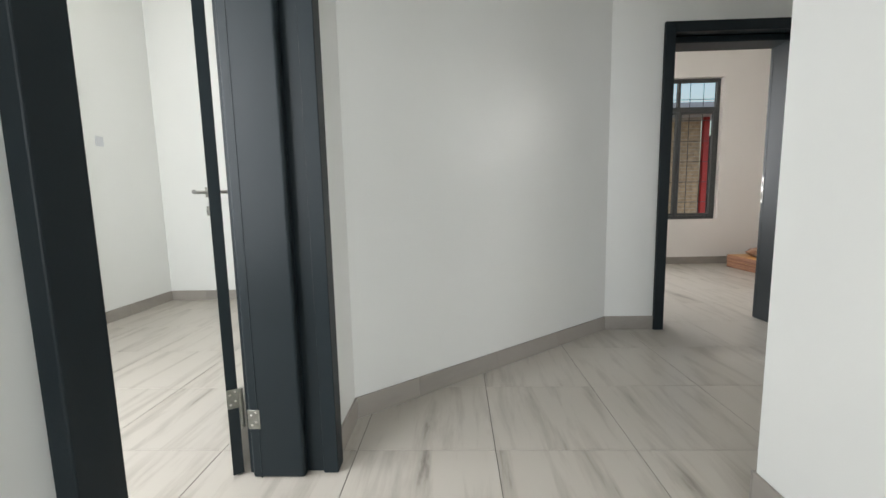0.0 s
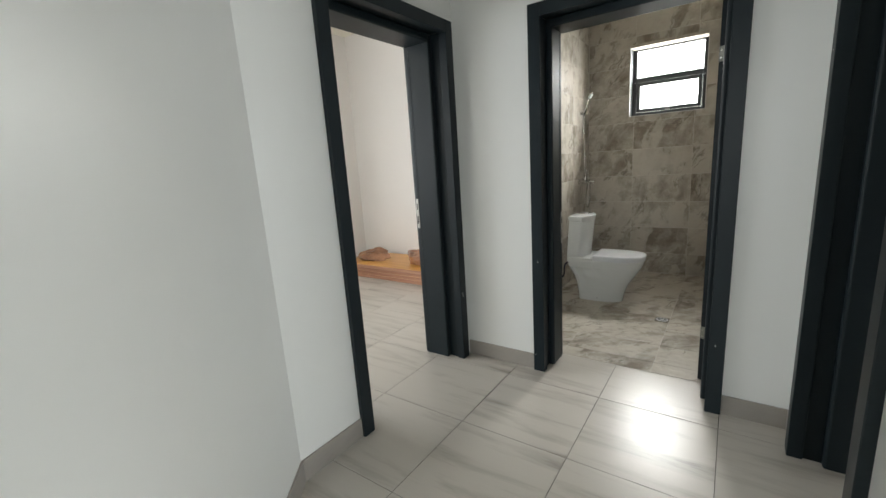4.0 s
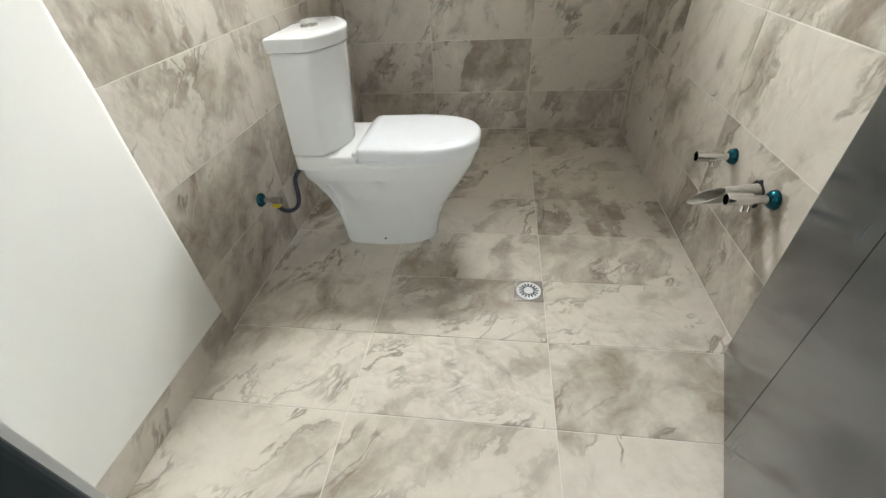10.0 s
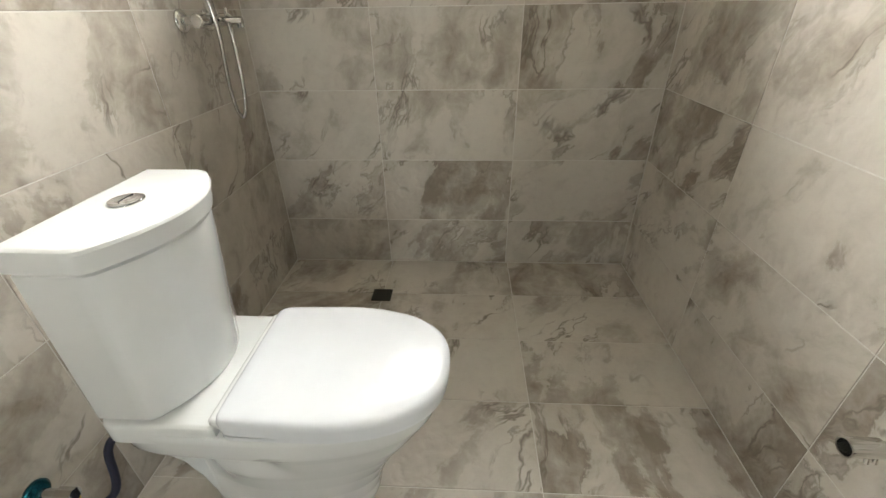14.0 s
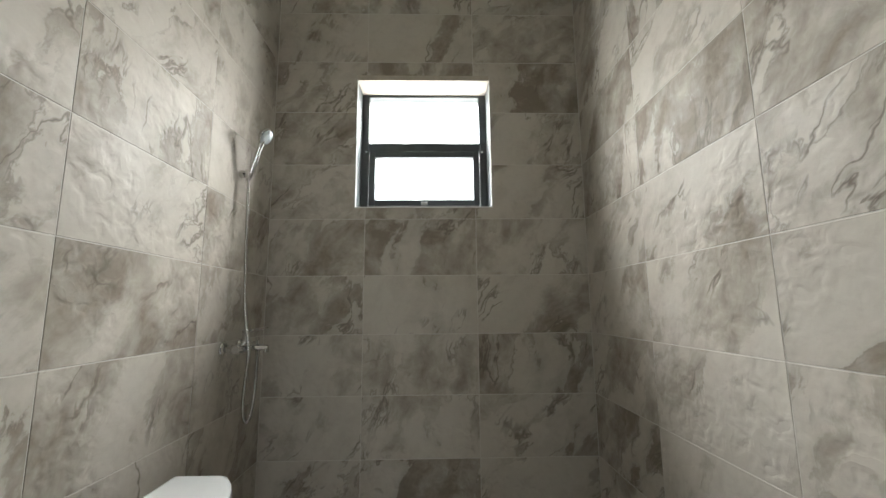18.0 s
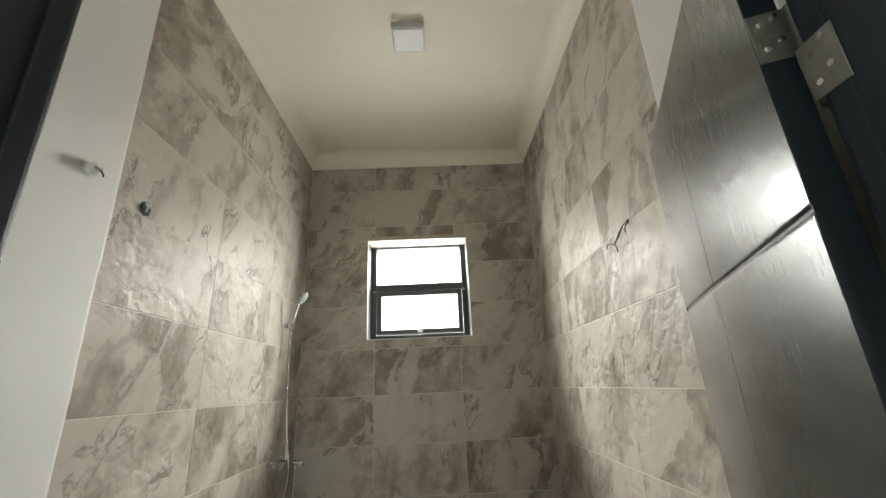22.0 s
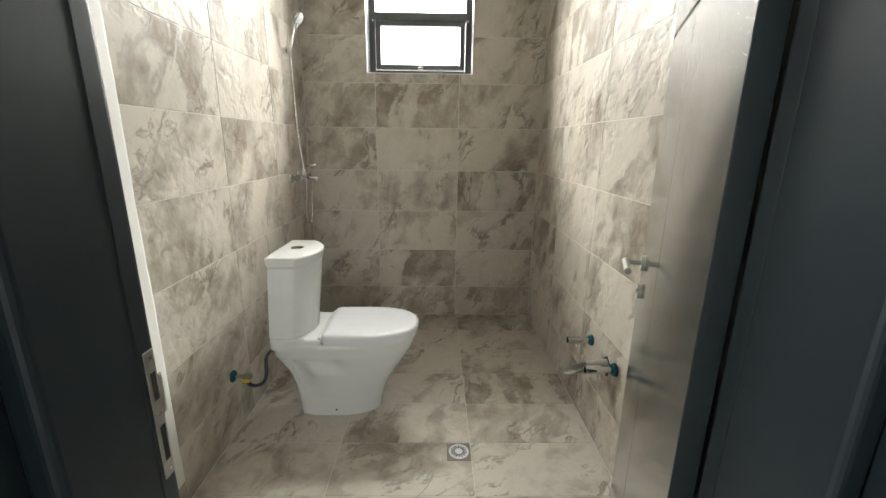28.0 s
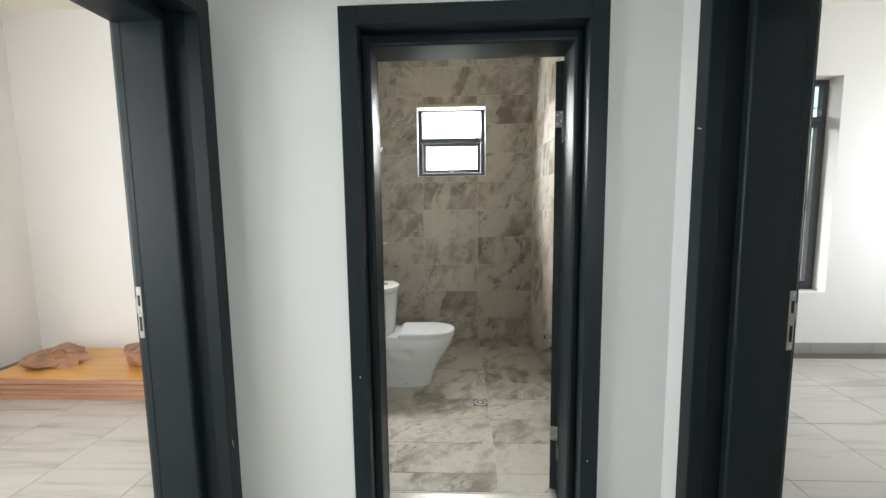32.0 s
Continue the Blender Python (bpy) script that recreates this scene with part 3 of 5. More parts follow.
def door_frame(name, axis, face, side, a0, a1, depth, label, strike=0, casing=0.075, head=TOP, step=0.03, stop_end=0.004, shallow=0.0, back=True, strike_z=0.99):
    """A frame in a wall along axis; face: the wall's face, side: +1 when the room behind lies towards + across the wall.
    a0, a1: its outer edges. strike, hinge: +1 or -1 for the jamb at a0 or a1 that carries it."""
    top = thing(name, label, "door frame", kind="structure")
    pr = 0.028

    def put(nm, a, b, c, d, z0, z1, mat=FRAME, bev=0.003, lab="", seg=2, parent=top):
        c, d = sorted((face + side * c, face + side * d))
        row = (a, b, c, d, z0, z1) if axis == "x" else (c, d, a, b, z0, z1)
        return part(nm, box(bmesh.new(), *row, bevel=bev, seg=seg), mat, parent, lab)

    outer = head + casing
    for s, e in ((a0, 1), (a1, -1)):
        def lo(p, q):
            return tuple(sorted((s + e * p, s + e * q)))
        put("casing", *lo(0, casing), -pr, 0.03, 0, outer)
        end = depth - (shallow if e > 0 else 0)
        put("lining", *lo(casing - 0.04, casing - 0.014), 0.03, end, 0, head + 0.012, bev=0.002)
        put("door_stop", *lo(casing - 0.014, casing + step), 0.095, end + stop_end, 0, head + 0.012, bev=0.012, seg=4)
        put("bead", *lo(casing + step - 0.002, casing + step + 0.0016), end + stop_end - 0.040, end + stop_end - 0.036, 0, head - 0.03, bev=0.0008, seg=1)
        if back:
            put("back_casing", *lo(0, casing), depth, depth + pr, 0, outer)
    put("head_casing", a0 + casing, a1 - casing, -pr, 0.03, head, outer)
    put("head_lining", a0 + casing - 0.014, a1 - casing + 0.014, 0.03, depth, head + 0.012, head + 0.035, bev=0.002)
    put("head_stop", a0 + casing + step - 0.012, a1 - casing - step + 0.012, 0.095, depth + stop_end, head - 0.038, head + 0.012, bev=0.012, seg=4)
    if back:
        put("head_back_casing", a0 + casing, a1 - casing, depth, depth + pr, head, outer)
    if strike:
        s, e = (a0, 1) if strike > 0 else (a1, -1)
        p = casing + step

        def lo(u, v):
            return tuple(sorted((s + e * u, s + e * v)))
        c0 = depth - (shallow if e > 0 else 0) + stop_end - 0.030
        z = strike_z
        plate = put("strike_plate", *lo(p - 0.002, p + 0.0018), c0, c0 + 0.021, z, z + 0.215, STEEL, 0.0014, "steel strike plate with two latch holes")
        put("strike_lip", *lo(p - 0.002, p + 0.0018), c0 + 0.021, c0 + 0.029, z + 0.105, z + 0.17, STEEL, 0.0014, parent=plate)
        put("latch_hole", *lo(p + 0.0005, p + 0.0024), c0 + 0.006, c0 + 0.016, z + 0.135, z + 0.18, BLACK, 0, parent=plate)
        put("latch_hole", *lo(p + 0.0005, p + 0.0024), c0 + 0.006, c0 + 0.016, z + 0.03, z + 0.09, BLACK, 0, parent=plate)
        for q in (z + 0.012, z + 0.11, z + 0.203):
            put("screw", *lo(p + 0.001, p + 0.0028), c0 + 0.009, c0 + 0.015, q - 0.003, q + 0.003, CHROME, 0.001, parent=plate)
    return top


door_frame("door_frame_bath", "x", LOBBY_N, 1, 0.437, 1.512, 0.30, "dark grey painted bathroom door frame with a rebate", strike=1, step=0.026, stop_end=-0.002, shallow=0.022, back=False, strike_z=0.855)
door_frame("door_frame_west", "y", LOBBY_W, -1, -3.985, -2.88, 0.30, "dark grey painted bedroom door frame with a rebate", strike=-1, head=TOP + 0.025)
door_frame("door_frame_east", "y", LOBBY_E, 1, -4.08, -3.0, 0.30, "dark grey painted bedroom door frame with a rebate", strike=-1)
door_frame("door_frame_south", "x", CORR_S, -1, 1.582, 2.695, 0.30, "dark grey painted bedroom door frame with a rebate")
door_frame("door_frame_washroom", "x", -8.8, -1, -0.36, 0.68, 0.30, "dark grey painted washroom door frame", strike=1)


def handle_mesh(x, y, s, z):
    bm = bmesh.new()
    cyl(bm, (x, y, z), (x, y + s * 0.011, z), 0.026)
    cyl(bm, (x, y + s * 0.011, z), (x, y + s * 0.058, z), 0.0085)
    cyl(bm, (x + 0.012, y + s * 0.058, z), (x - 0.115, y + s * 0.058, z), 0.0105)
    return bm


def hinge_parts(top, heights, jamb):
    """Offset lift-off hinges: one plate on the leaf's edge, one on the jamb, at the pose jamb in the leaf's space."""
    for z in heights:
        h = part("hinge", boxes((-0.0042, -0.0017, -0.026, 0.020, z, z + 0.078), bevel=0.001), HINGE, top, "pressed steel lift-off hinge")
        for z0 in (z, z - 0.079):
            bm = bmesh.new()
            cyl(bm, (-0.006, -0.030, z0), (-0.006, -0.030, z0 + 0.078), 0.0075)
            part("knuckle", bm, HINGE, h)
        part("hinge_plate", boxes((0, 0.048, 0, 0.0025, z - 0.079, z - 0.001), bevel=0.001), HINGE, h, m=jamb)
        for a, b in ((0.008, 0.018), (0.008, 0.058), (-0.010, 0.030), (-0.010, 0.068)):
            bm = bmesh.new()
            cyl(bm, (-0.0062, a, z + b), (-0.0037, a, z + b), 0.0044, 0.0044, 10)
            part("screw", bm, CHROME, h)
        for a, b in ((0.016, 0.018), (0.016, 0.058), (0.034, 0.030), (0.034, 0.068)):
            bm = bmesh.new()
            cyl(bm, jamb @ Vector((a, 0.0005, z - 0.079 + b)), jamb @ Vector((a, -0.002, z - 0.079 + b)), 0.0044, 0.0044, 10)
            part("screw", bm, CHROME, h)


def door_leaf(name, hinge, angle, width, height, label, jamb, lever=0.99):
    """A leaf that turns about z at hinge; it runs along local +x and is seen on local +y."""
    top = thing(name, label, "door", pose(*hinge, 0, 0, angle))
    t = 0.04
    v, gap = 0.455, 0.0032
    part("core", boxes((0.004, width - 0.002, -t / 2 + 0.004, t / 2 - 0.004, 0.012, height - 0.004)), SEAL, top)
    def panel(name, x0, x1, z0, z1):
        """A board whose upper and lower edges roll over into a wide groove."""
        bm = bmesh.new()
        roll, deep = 0.009, 0.0055
        prof = []
        for z, k in ((z0, 1), (z1, -1)):
            end = z in (0.008, height)
            side = [(t / 2, z + k * 0.0015)] if end else [(t / 2 - deep * (1 - math.sin(a)), z + k * (gap / 2 + roll * (1 - math.cos(a)))) for a in [math.pi / 2 * i / 5 for i in range(6)]]
            prof.append(side)
        face = prof[0] + prof[1][::-1]
        ring = face + [(-y, z) for y, z in face[::-1]]
        ends = [[bm.verts.new((x, y, z)) for y, z in ring] for x in (x0, x1)]
        n = len(ring)
        for i in range(n):
            bm.faces.new((ends[0][i], ends[0][(i + 1) % n], ends[1][(i + 1) % n], ends[1][i]))
        bm.faces.new(ends[0][::-1])
        bm.faces.new(ends[1])
        bmesh.ops.recalc_face_normals(bm, faces=bm.faces)
        auto_smooth(part(name, bm, LEAF, top, smooth=True), 30)

    for z0, z1 in ((0.008, 1.68), (1.68, height)):
        panel("stile_panel", v + gap / 2, width, z0, z1)
        panel("panel", 0, v - gap / 2, z0, z1)
    for x0, x1 in ((-0.0016, -0.0001), (width + 0.0001, width + 0.0004)):
        part("edge_band", boxes((x0, x1, -t / 2 + 0.001, t / 2 - 0.001, 0.010, height - 0.002)), FRAME, top, "smooth dark edge of the leaf")
    for s in (-1, 1):
        h = part("door_handle", handle_mesh(width - 0.055, s * t / 2, s, lever), STEEL, top, "brushed steel lever handle")
        bm = bmesh.new()
        cyl(bm, (width - 0.055, s * t / 2, lever - 0.097), (width - 0.055, s * (t / 2 + 0.011), lever - 0.097), 0.025)
        part("key_rosette", bm, STEEL, h)
        bm = bmesh.new()
        cyl(bm, (width - 0.055, s * (t / 2 + 0.011), lever - 0.097), (width - 0.055, s * (t / 2 + 0.0125), lever - 0.097), 0.008)
        part("keyhole", bm, BLACK, h)
    part("latch_plate", boxes((width - 0.0005, width + 0.002, -0.011, 0.011, lever - 0.16, lever + 0.07), bevel=0.0006), STEEL, top, "steel lock forend")
    inv = pose(*hinge, 0, 0, angle).inverted()
    hinge_parts(top, (0.285, 1.885), inv @ jamb)
    return top


bath_angle = math.degrees(math.atan2(0.71, 0.27))
door_leaf("door_bath", (1.402, -2.515, 0), bath_angle, 0.772, 2.195, "dark grey panelled bathroom door, scuffed, standing open", pose(1.408, -2.533, 0, 0, 0, -90))
door_leaf("door_south", (1.676, -6.436, 0), 211.5, 0.80, 2.195, "dark grey panelled bedroom door standing wide open", pose(1.689, -6.375, 0, 0, 0, 90), 1.14)


# ---- windows ----
def window_frame(name, label, axis, at, a0, a1, z0, z1, transom, cols, t=0.05, depth=0.06, side=1):
    top = thing(name, label, "window", kind="structure")

    def put(nm, a, b, c, d, e, f, mat=ALU, bev=0.003, parent=top):
        c, d = sorted((at + side * c, at + side * d))
        row = (a, b, c, d, e, f) if axis == "x" else (c, d, a, b, e, f)
        return part(nm, boxes(row, bevel=bev), mat, parent)

    put("window_frame", a0, a0 + t, 0, depth, z0, z1)
    put("window_frame", a1 - t, a1, 0, depth, z0, z1)
    put("window_frame", a0 + t, a1 - t, 0, depth, z0, z0 + t)
    put("window_frame", a0 + t, a1 - t, 0, depth, z1 - t, z1)
    put("transom", a0 + t, a1 - t, 0.002, depth - 0.002, transom - t * 0.6, transom + t * 0.6)
    n = cols
    w = (a1 - a0 - 2 * t) / n
    for i in range(n):
        l, r = a0 + t + i * w, a0 + t + (i + 1) * w
        if i:
            put("mullion", l - 0.02, l + 0.02, 0.001, depth - 0.001, z0 + t, z1 - t)
        s = put("sash", l + 0.004, l + 0.04, -0.012, depth - 0.02, z0 + t + 0.004, transom - t * 0.6 - 0.004)
        put("sash_rail", r - 0.04, r - 0.004, -0.012, depth - 0.02, z0 + t + 0.004, transom - t * 0.6 - 0.004, parent=s)
        put("sash_rail", l + 0.04, r - 0.04, -0.012, depth - 0.02, z0 + t + 0.004, z0 + t + 0.04, parent=s)
        put("sash_rail", l + 0.04, r - 0.04, -0.012, depth - 0.02, transom - t * 0.6 - 0.04, transom - t * 0.6 - 0.004, parent=s)
        for g in (put("pane", l + 0.03, r - 0.03, depth * 0.4, depth * 0.4 + 0.004, z0 + t + 0.03, transom - t * 0.6 - 0.03, GLASS, 0), put("pane", l, r, depth * 0.5, depth * 0.5 + 0.004, transom + t * 0.5, z1 - t, GLASS, 0)):
            g.visible_shadow = False
    return top


window_frame("window_bath", "small grey aluminium window with a top-hung lower sash", "x", 0.16, *WIN_BATH, 2.243, 1, t=0.045)
wb = bpy.data.objects["window_bath"]
part("reveal", boxes((WIN_BATH[0] + 0.002, WIN_BATH[1] - 0.002, -0.004, 0.30, WIN_BATH[3] - 0.03, WIN_BATH[3])), simple("lintel_plaster", (0.46, 0.41, 0.34), 0.8, vary=0.12), wb, "plastered underside of the lintel")
for a, b in ((WIN_BATH[0], WIN_BATH[0] + 0.004), (WIN_BATH[1] - 0.004, WIN_BATH[1])):
    part("edge_trim", boxes((a, b, -0.005, 0.008, WIN_BATH[2], WIN_BATH[3] - 0.03)), PAINT, wb, "thin white edge trim")
    part("frame_lining", boxes((a, b, 0.008, 0.158, WIN_BATH[2], WIN_BATH[3] - 0.03)), ALU, wb)
part("edge_trim", boxes((WIN_BATH[0] + 0.004, WIN_BATH[1] - 0.004, -0.005, 0.008, WIN_BATH[2], WIN_BATH[2] + 0.004)), PAINT, wb, "thin white edge trim")
part("frame_lining", boxes((WIN_BATH[0] + 0.004, WIN_BATH[1] - 0.004, 0.008, 0.158, WIN_BATH[2], WIN_BATH[2] + 0.004)), ALU, wb)
for x in (WIN_BATH[0] + 0.030, WIN_BATH[1] - 0.030):
    bm = bmesh.new()
    lathe(bm, (x, 0.160, 2.214), (0, -1, 0), [(0, 0.007), (0.003, 0.0065), (0.005, 0.003)], 14)
    part("screw_cap", bm, PLASTIC, wb, "small white screw cap", smooth=True)
part("latch", boxes((0.806, 0.846, 0.132, 0.148, 1.884, 1.902), bevel=0.003), STEEL, wb, "small steel sash latch")
window_frame("window_west_room", "tall dark grey aluminium window with security bars", "y", -3.33, *WIN_A, 2.34, 2, side=-1)
window_frame("window_second_room", "tall dark grey aluminium window with security bars", "x", -0.30, *WIN_B, 2.3, 2)


# ---- toilet ----
def outline(x0, x1, hw, back, z, n=44, power=2.5, nose=0.62, heel=4.5):
    """A closed outline from x0 (square-ish back) to x1 (round front); back: its half-width at the back end as a share of hw."""
    out = []
    cx = x1 - (x1 - x0) * nose
    for i in range(n):
        a = 2 * math.pi * i / n
        c, q = math.cos(a), math.sin(a)
        pw = power if c > 0 else heel
        rx = x1 - cx if c > 0 else cx - x0
        x = cx + rx * math.copysign(abs(c) ** (2 / pw), c)
        y = hw * math.copysign(abs(q) ** (2 / pw), q)
        u = min(max((x - x0) / (cx - x0 + 0.06), 0), 1)
        u = u * u * (3 - 2 * u)
        out.append(Vector((x, y * (back + (1 - back) * u), z)))
    return out


def loft(bm, rings, cap=True):
    vs = [[bm.verts.new(p) for p in r] for r in rings]
    n = len(vs[0])
    for a, b in zip(vs, vs[1:]):
        for i in range(n):
            bm.faces.new((a[i], a[(i + 1) % n], b[(i + 1) % n], b[i]))
    if cap:
        bm.faces.new(vs[0][::-1])
        bm.faces.new(vs[-1])
    bmesh.ops.recalc_face_normals(bm, faces=bm.faces)
    return bm


def tank_ring(z, x0, x1, hy, bow):
    """Flat back, straight sides, tight front corners and a bowed front."""
    c = x1 - bow - 0.028
    pts = [(x0, hy), (x0, -hy), (c - 0.030, -hy), (c - 0.009, -hy), (c - 0.002, -hy * 0.985)]
    for k in range(-9, 10):
        u = 0.95 * k / 9
        pts.append((x1 - (bow + 0.028) * abs(u) ** 2.0, hy * u))
    pts += [(c - 0.002, hy * 0.985), (c - 0.009, hy), (c - 0.030, hy)]
    return [Vector((x, y, z)) for x, y in pts]


def toilet(m):
    top = thing("toilet", "white ceramic close-coupled toilet with its lid down", "toilet", m)
    # bowl: a plinth that sweeps out to the rim, a shelf that overhangs at the back, and a hollow in each flank
    rows = [(0.0, 0.245, 0.655, 0.121, 0.97), (0.012, 0.242, 0.658, 0.123, 0.97), (0.05, 0.240, 0.664, 0.123, 0.96), (0.11, 0.231, 0.680, 0.128, 0.93), (0.17, 0.219, 0.706, 0.137, 0.90),
            (0.23, 0.200, 0.742, 0.148, 0.89), (0.28, 0.177, 0.776, 0.159, 0.90), (0.322, 0.158, 0.802, 0.168, 0.93), (0.345, 0.150, 0.815, 0.174, 0.98), (0.36, 0.146, 0.824, 0.176, 0.98), (0.40, 0.145, 0.838, 0.180, 0.97), (0.418, 0.146, 0.842, 0.181, 0.97), (0.424, 0.15, 0.836, 0.176, 0.97)]

    def ease(u):
        u = min(max(u, 0.0), 1.0)
        return u * u * (3 - 2 * u)

    def row_at(z):
        for lo, hi in zip(rows, rows[1:]):
            if lo[0] <= z <= hi[0]:
                k = (z - lo[0]) / (hi[0] - lo[0])
                return [p + (q - p) * k for p, q in zip(lo, hi)]

    levels = sorted({r[0] for r in rows} | {0.02 + 0.0085 * i for i in range(39)} | {0.3395, 0.3425})
    rings = []
    for z in levels:
        _, x0, x1, hw, bk = row_at(z)
        ring = outline(x0, x1, hw, bk, z, n=132, heel=4.5 + 1.5 * ease((z - 0.24) / 0.12))
        heel = x0 + 0.034
        for p in ring:
            crescent = ease((p.x - heel) / 0.014) * (1 - ease((p.x - heel - 0.02) / 0.13)) * ease((z - 0.08) / 0.22)
            undercut = ease((p.x - heel) / 0.014) * (1 - ease((p.x - heel - 0.22) / 0.10)) * ease((z - 0.24) / 0.09)
            lip = 1 - ease((z - 0.340) / 0.006)
            p.y -= math.copysign((0.046 * crescent + 0.024 * undercut * (1 - crescent)) * lip, p.y) if abs(p.y) > 0.06 else 0
        rings.append(ring)
    bm = bmesh.new()
    loft(bm, rings)
    auto_smooth(part("bowl", bm, CERAMIC, top, smooth=True), 55)
    for s in (-1, 1):
        bm = bmesh.new()
        cyl(bm, (0.44, s * 0.10, 0.035), (0.44, s * 0.1245, 0.035), 0.005, seg=10)
        part("bolt_hole", bm, BLACK, top)
    bm = bmesh.new()
    loft(bm, [outline(0.40, 0.848, 0.181, 1.0, z, n=96, nose=0.66, heel=14) for z in (0.424, 0.434)])
    auto_smooth(part("seat", bm, PLASTIC, top, smooth=True))
    bm = bmesh.new()
    loft(bm, [outline(x0, x1, hw, 0.97, z, n=96, nose=0.66, heel=14) for z, x0, x1, hw in ((0.4355, 0.397, 0.851, 0.184), (0.462, 0.396, 0.854, 0.186), (0.470, 0.3975, 0.852, 0.1845), (0.4755, 0.401, 0.846, 0.180), (0.4785, 0.408, 0.836, 0.171), (0.4805, 0.43, 0.80, 0.145))])
    auto_smooth(part("lid", bm, PLASTIC, top, "glossy white plastic lid, closed", smooth=True), 40)
    for s in (-1, 1):
        bm = bmesh.new()
        cyl(bm, (0.388, s * 0.06, 0.432), (0.388, s * 0.14, 0.432), 0.011, seg=14)
        part("lid_hinge", bm, PLASTIC, top)
    bm = bmesh.new()
    half = [(0.394, 0.1746), (0.185, 0.1746), (0.171, 0.1732), (0.159, 0.1685), (0.151, 0.1606), (0.1465, 0.149), (0.1455, 0.13)]
    rear = [Vector((x, y, 0)) for x, y in half] + [Vector((x, -y, 0)) for x, y in reversed(half)]
    loft(bm, [[Vector((0.27 + (p.x - 0.27) * k, p.y * k, z)) for p in rear] for z, k in ((0.395, 1.002), (0.434, 1.0), (0.441, 0.992), (0.4455, 0.975), (0.4475, 0.94))])
    auto_smooth(part("shelf", bm, CERAMIC, top, smooth=True), 50)
    # the step up to the seat hinges
    bm = bmesh.new()
    box(bm, 0.378, 0.399, -0.166, 0.166, 0.43, 0.461, bevel=0.008, seg=3)
    auto_smooth(part("hinge_step", bm, CERAMIC, top, smooth=True), 50)
    bm = bmesh.new()
    loft(bm, [tank_ring(z, x0, x1, hy, 0.045) for z, x0, x1, hy in ((0.4470, 0.157, 0.338, 0.158), (0.452, 0.152, 0.341, 0.1615), (0.803, 0.176, 0.374, 0.170), (0.8085, 0.180, 0.370, 0.166))])
    auto_smooth(part("tank", bm, CERAMIC, top, smooth=True), 28)
    bm = bmesh.new()
    loft(bm, [tank_ring(z, x0, x1, hy, 0.047) for z, x0, x1, hy in ((0.8125, 0.174, 0.380, 0.177), (0.847, 0.171, 0.385, 0.180), (0.8525, 0.1725, 0.383, 0.1785), (0.856, 0.177, 0.377, 0.174), (0.857, 0.183, 0.370, 0.169))])
    auto_smooth(part("tank_lid", bm, CERAMIC, top, smooth=True), 28)
    bm = bmesh.new()
    loft(bm, [tank_ring(z, 0.182, 0.368, 0.164, 0.045) for z in (0.8075, 0.8130)])
    part("lid_seam", bm, SEAL, top, "dark joint under the tank lid")
    bm = bmesh.new()
    lathe(bm, (0.262, 0, 0.857), (0, 0, 1), [(0, 0.030), (0.004, 0.030), (0.0055, 0.026), (0.0045, 0.022), (0.0065, 0.019), (0.007, 0.002)])
    button = part("flush_button", bm, CHROME, top, "chrome dual flush button", smooth=True)
    part("button_gap", boxes((0.2612, 0.2628, -0.019, 0.019, 0.8635, 0.8645)), BLACK, button)
    return top


wc = toilet(pose(0.01, -1.165, 0))
copy_thing(wc, pose(-1.35, -10.02, 0))


# ---- plumbing in the bathroom ----
def rosette(p, axis, mat, parent, r=0.03, name="rosette"):
    bm = bmesh.new()
    lathe(bm, p, axis, [(0, r), (0.006, r), (0.014, r * 0.72), (0.016, r * 0.4)])
    return part(name, bm, mat, parent, smooth=True)


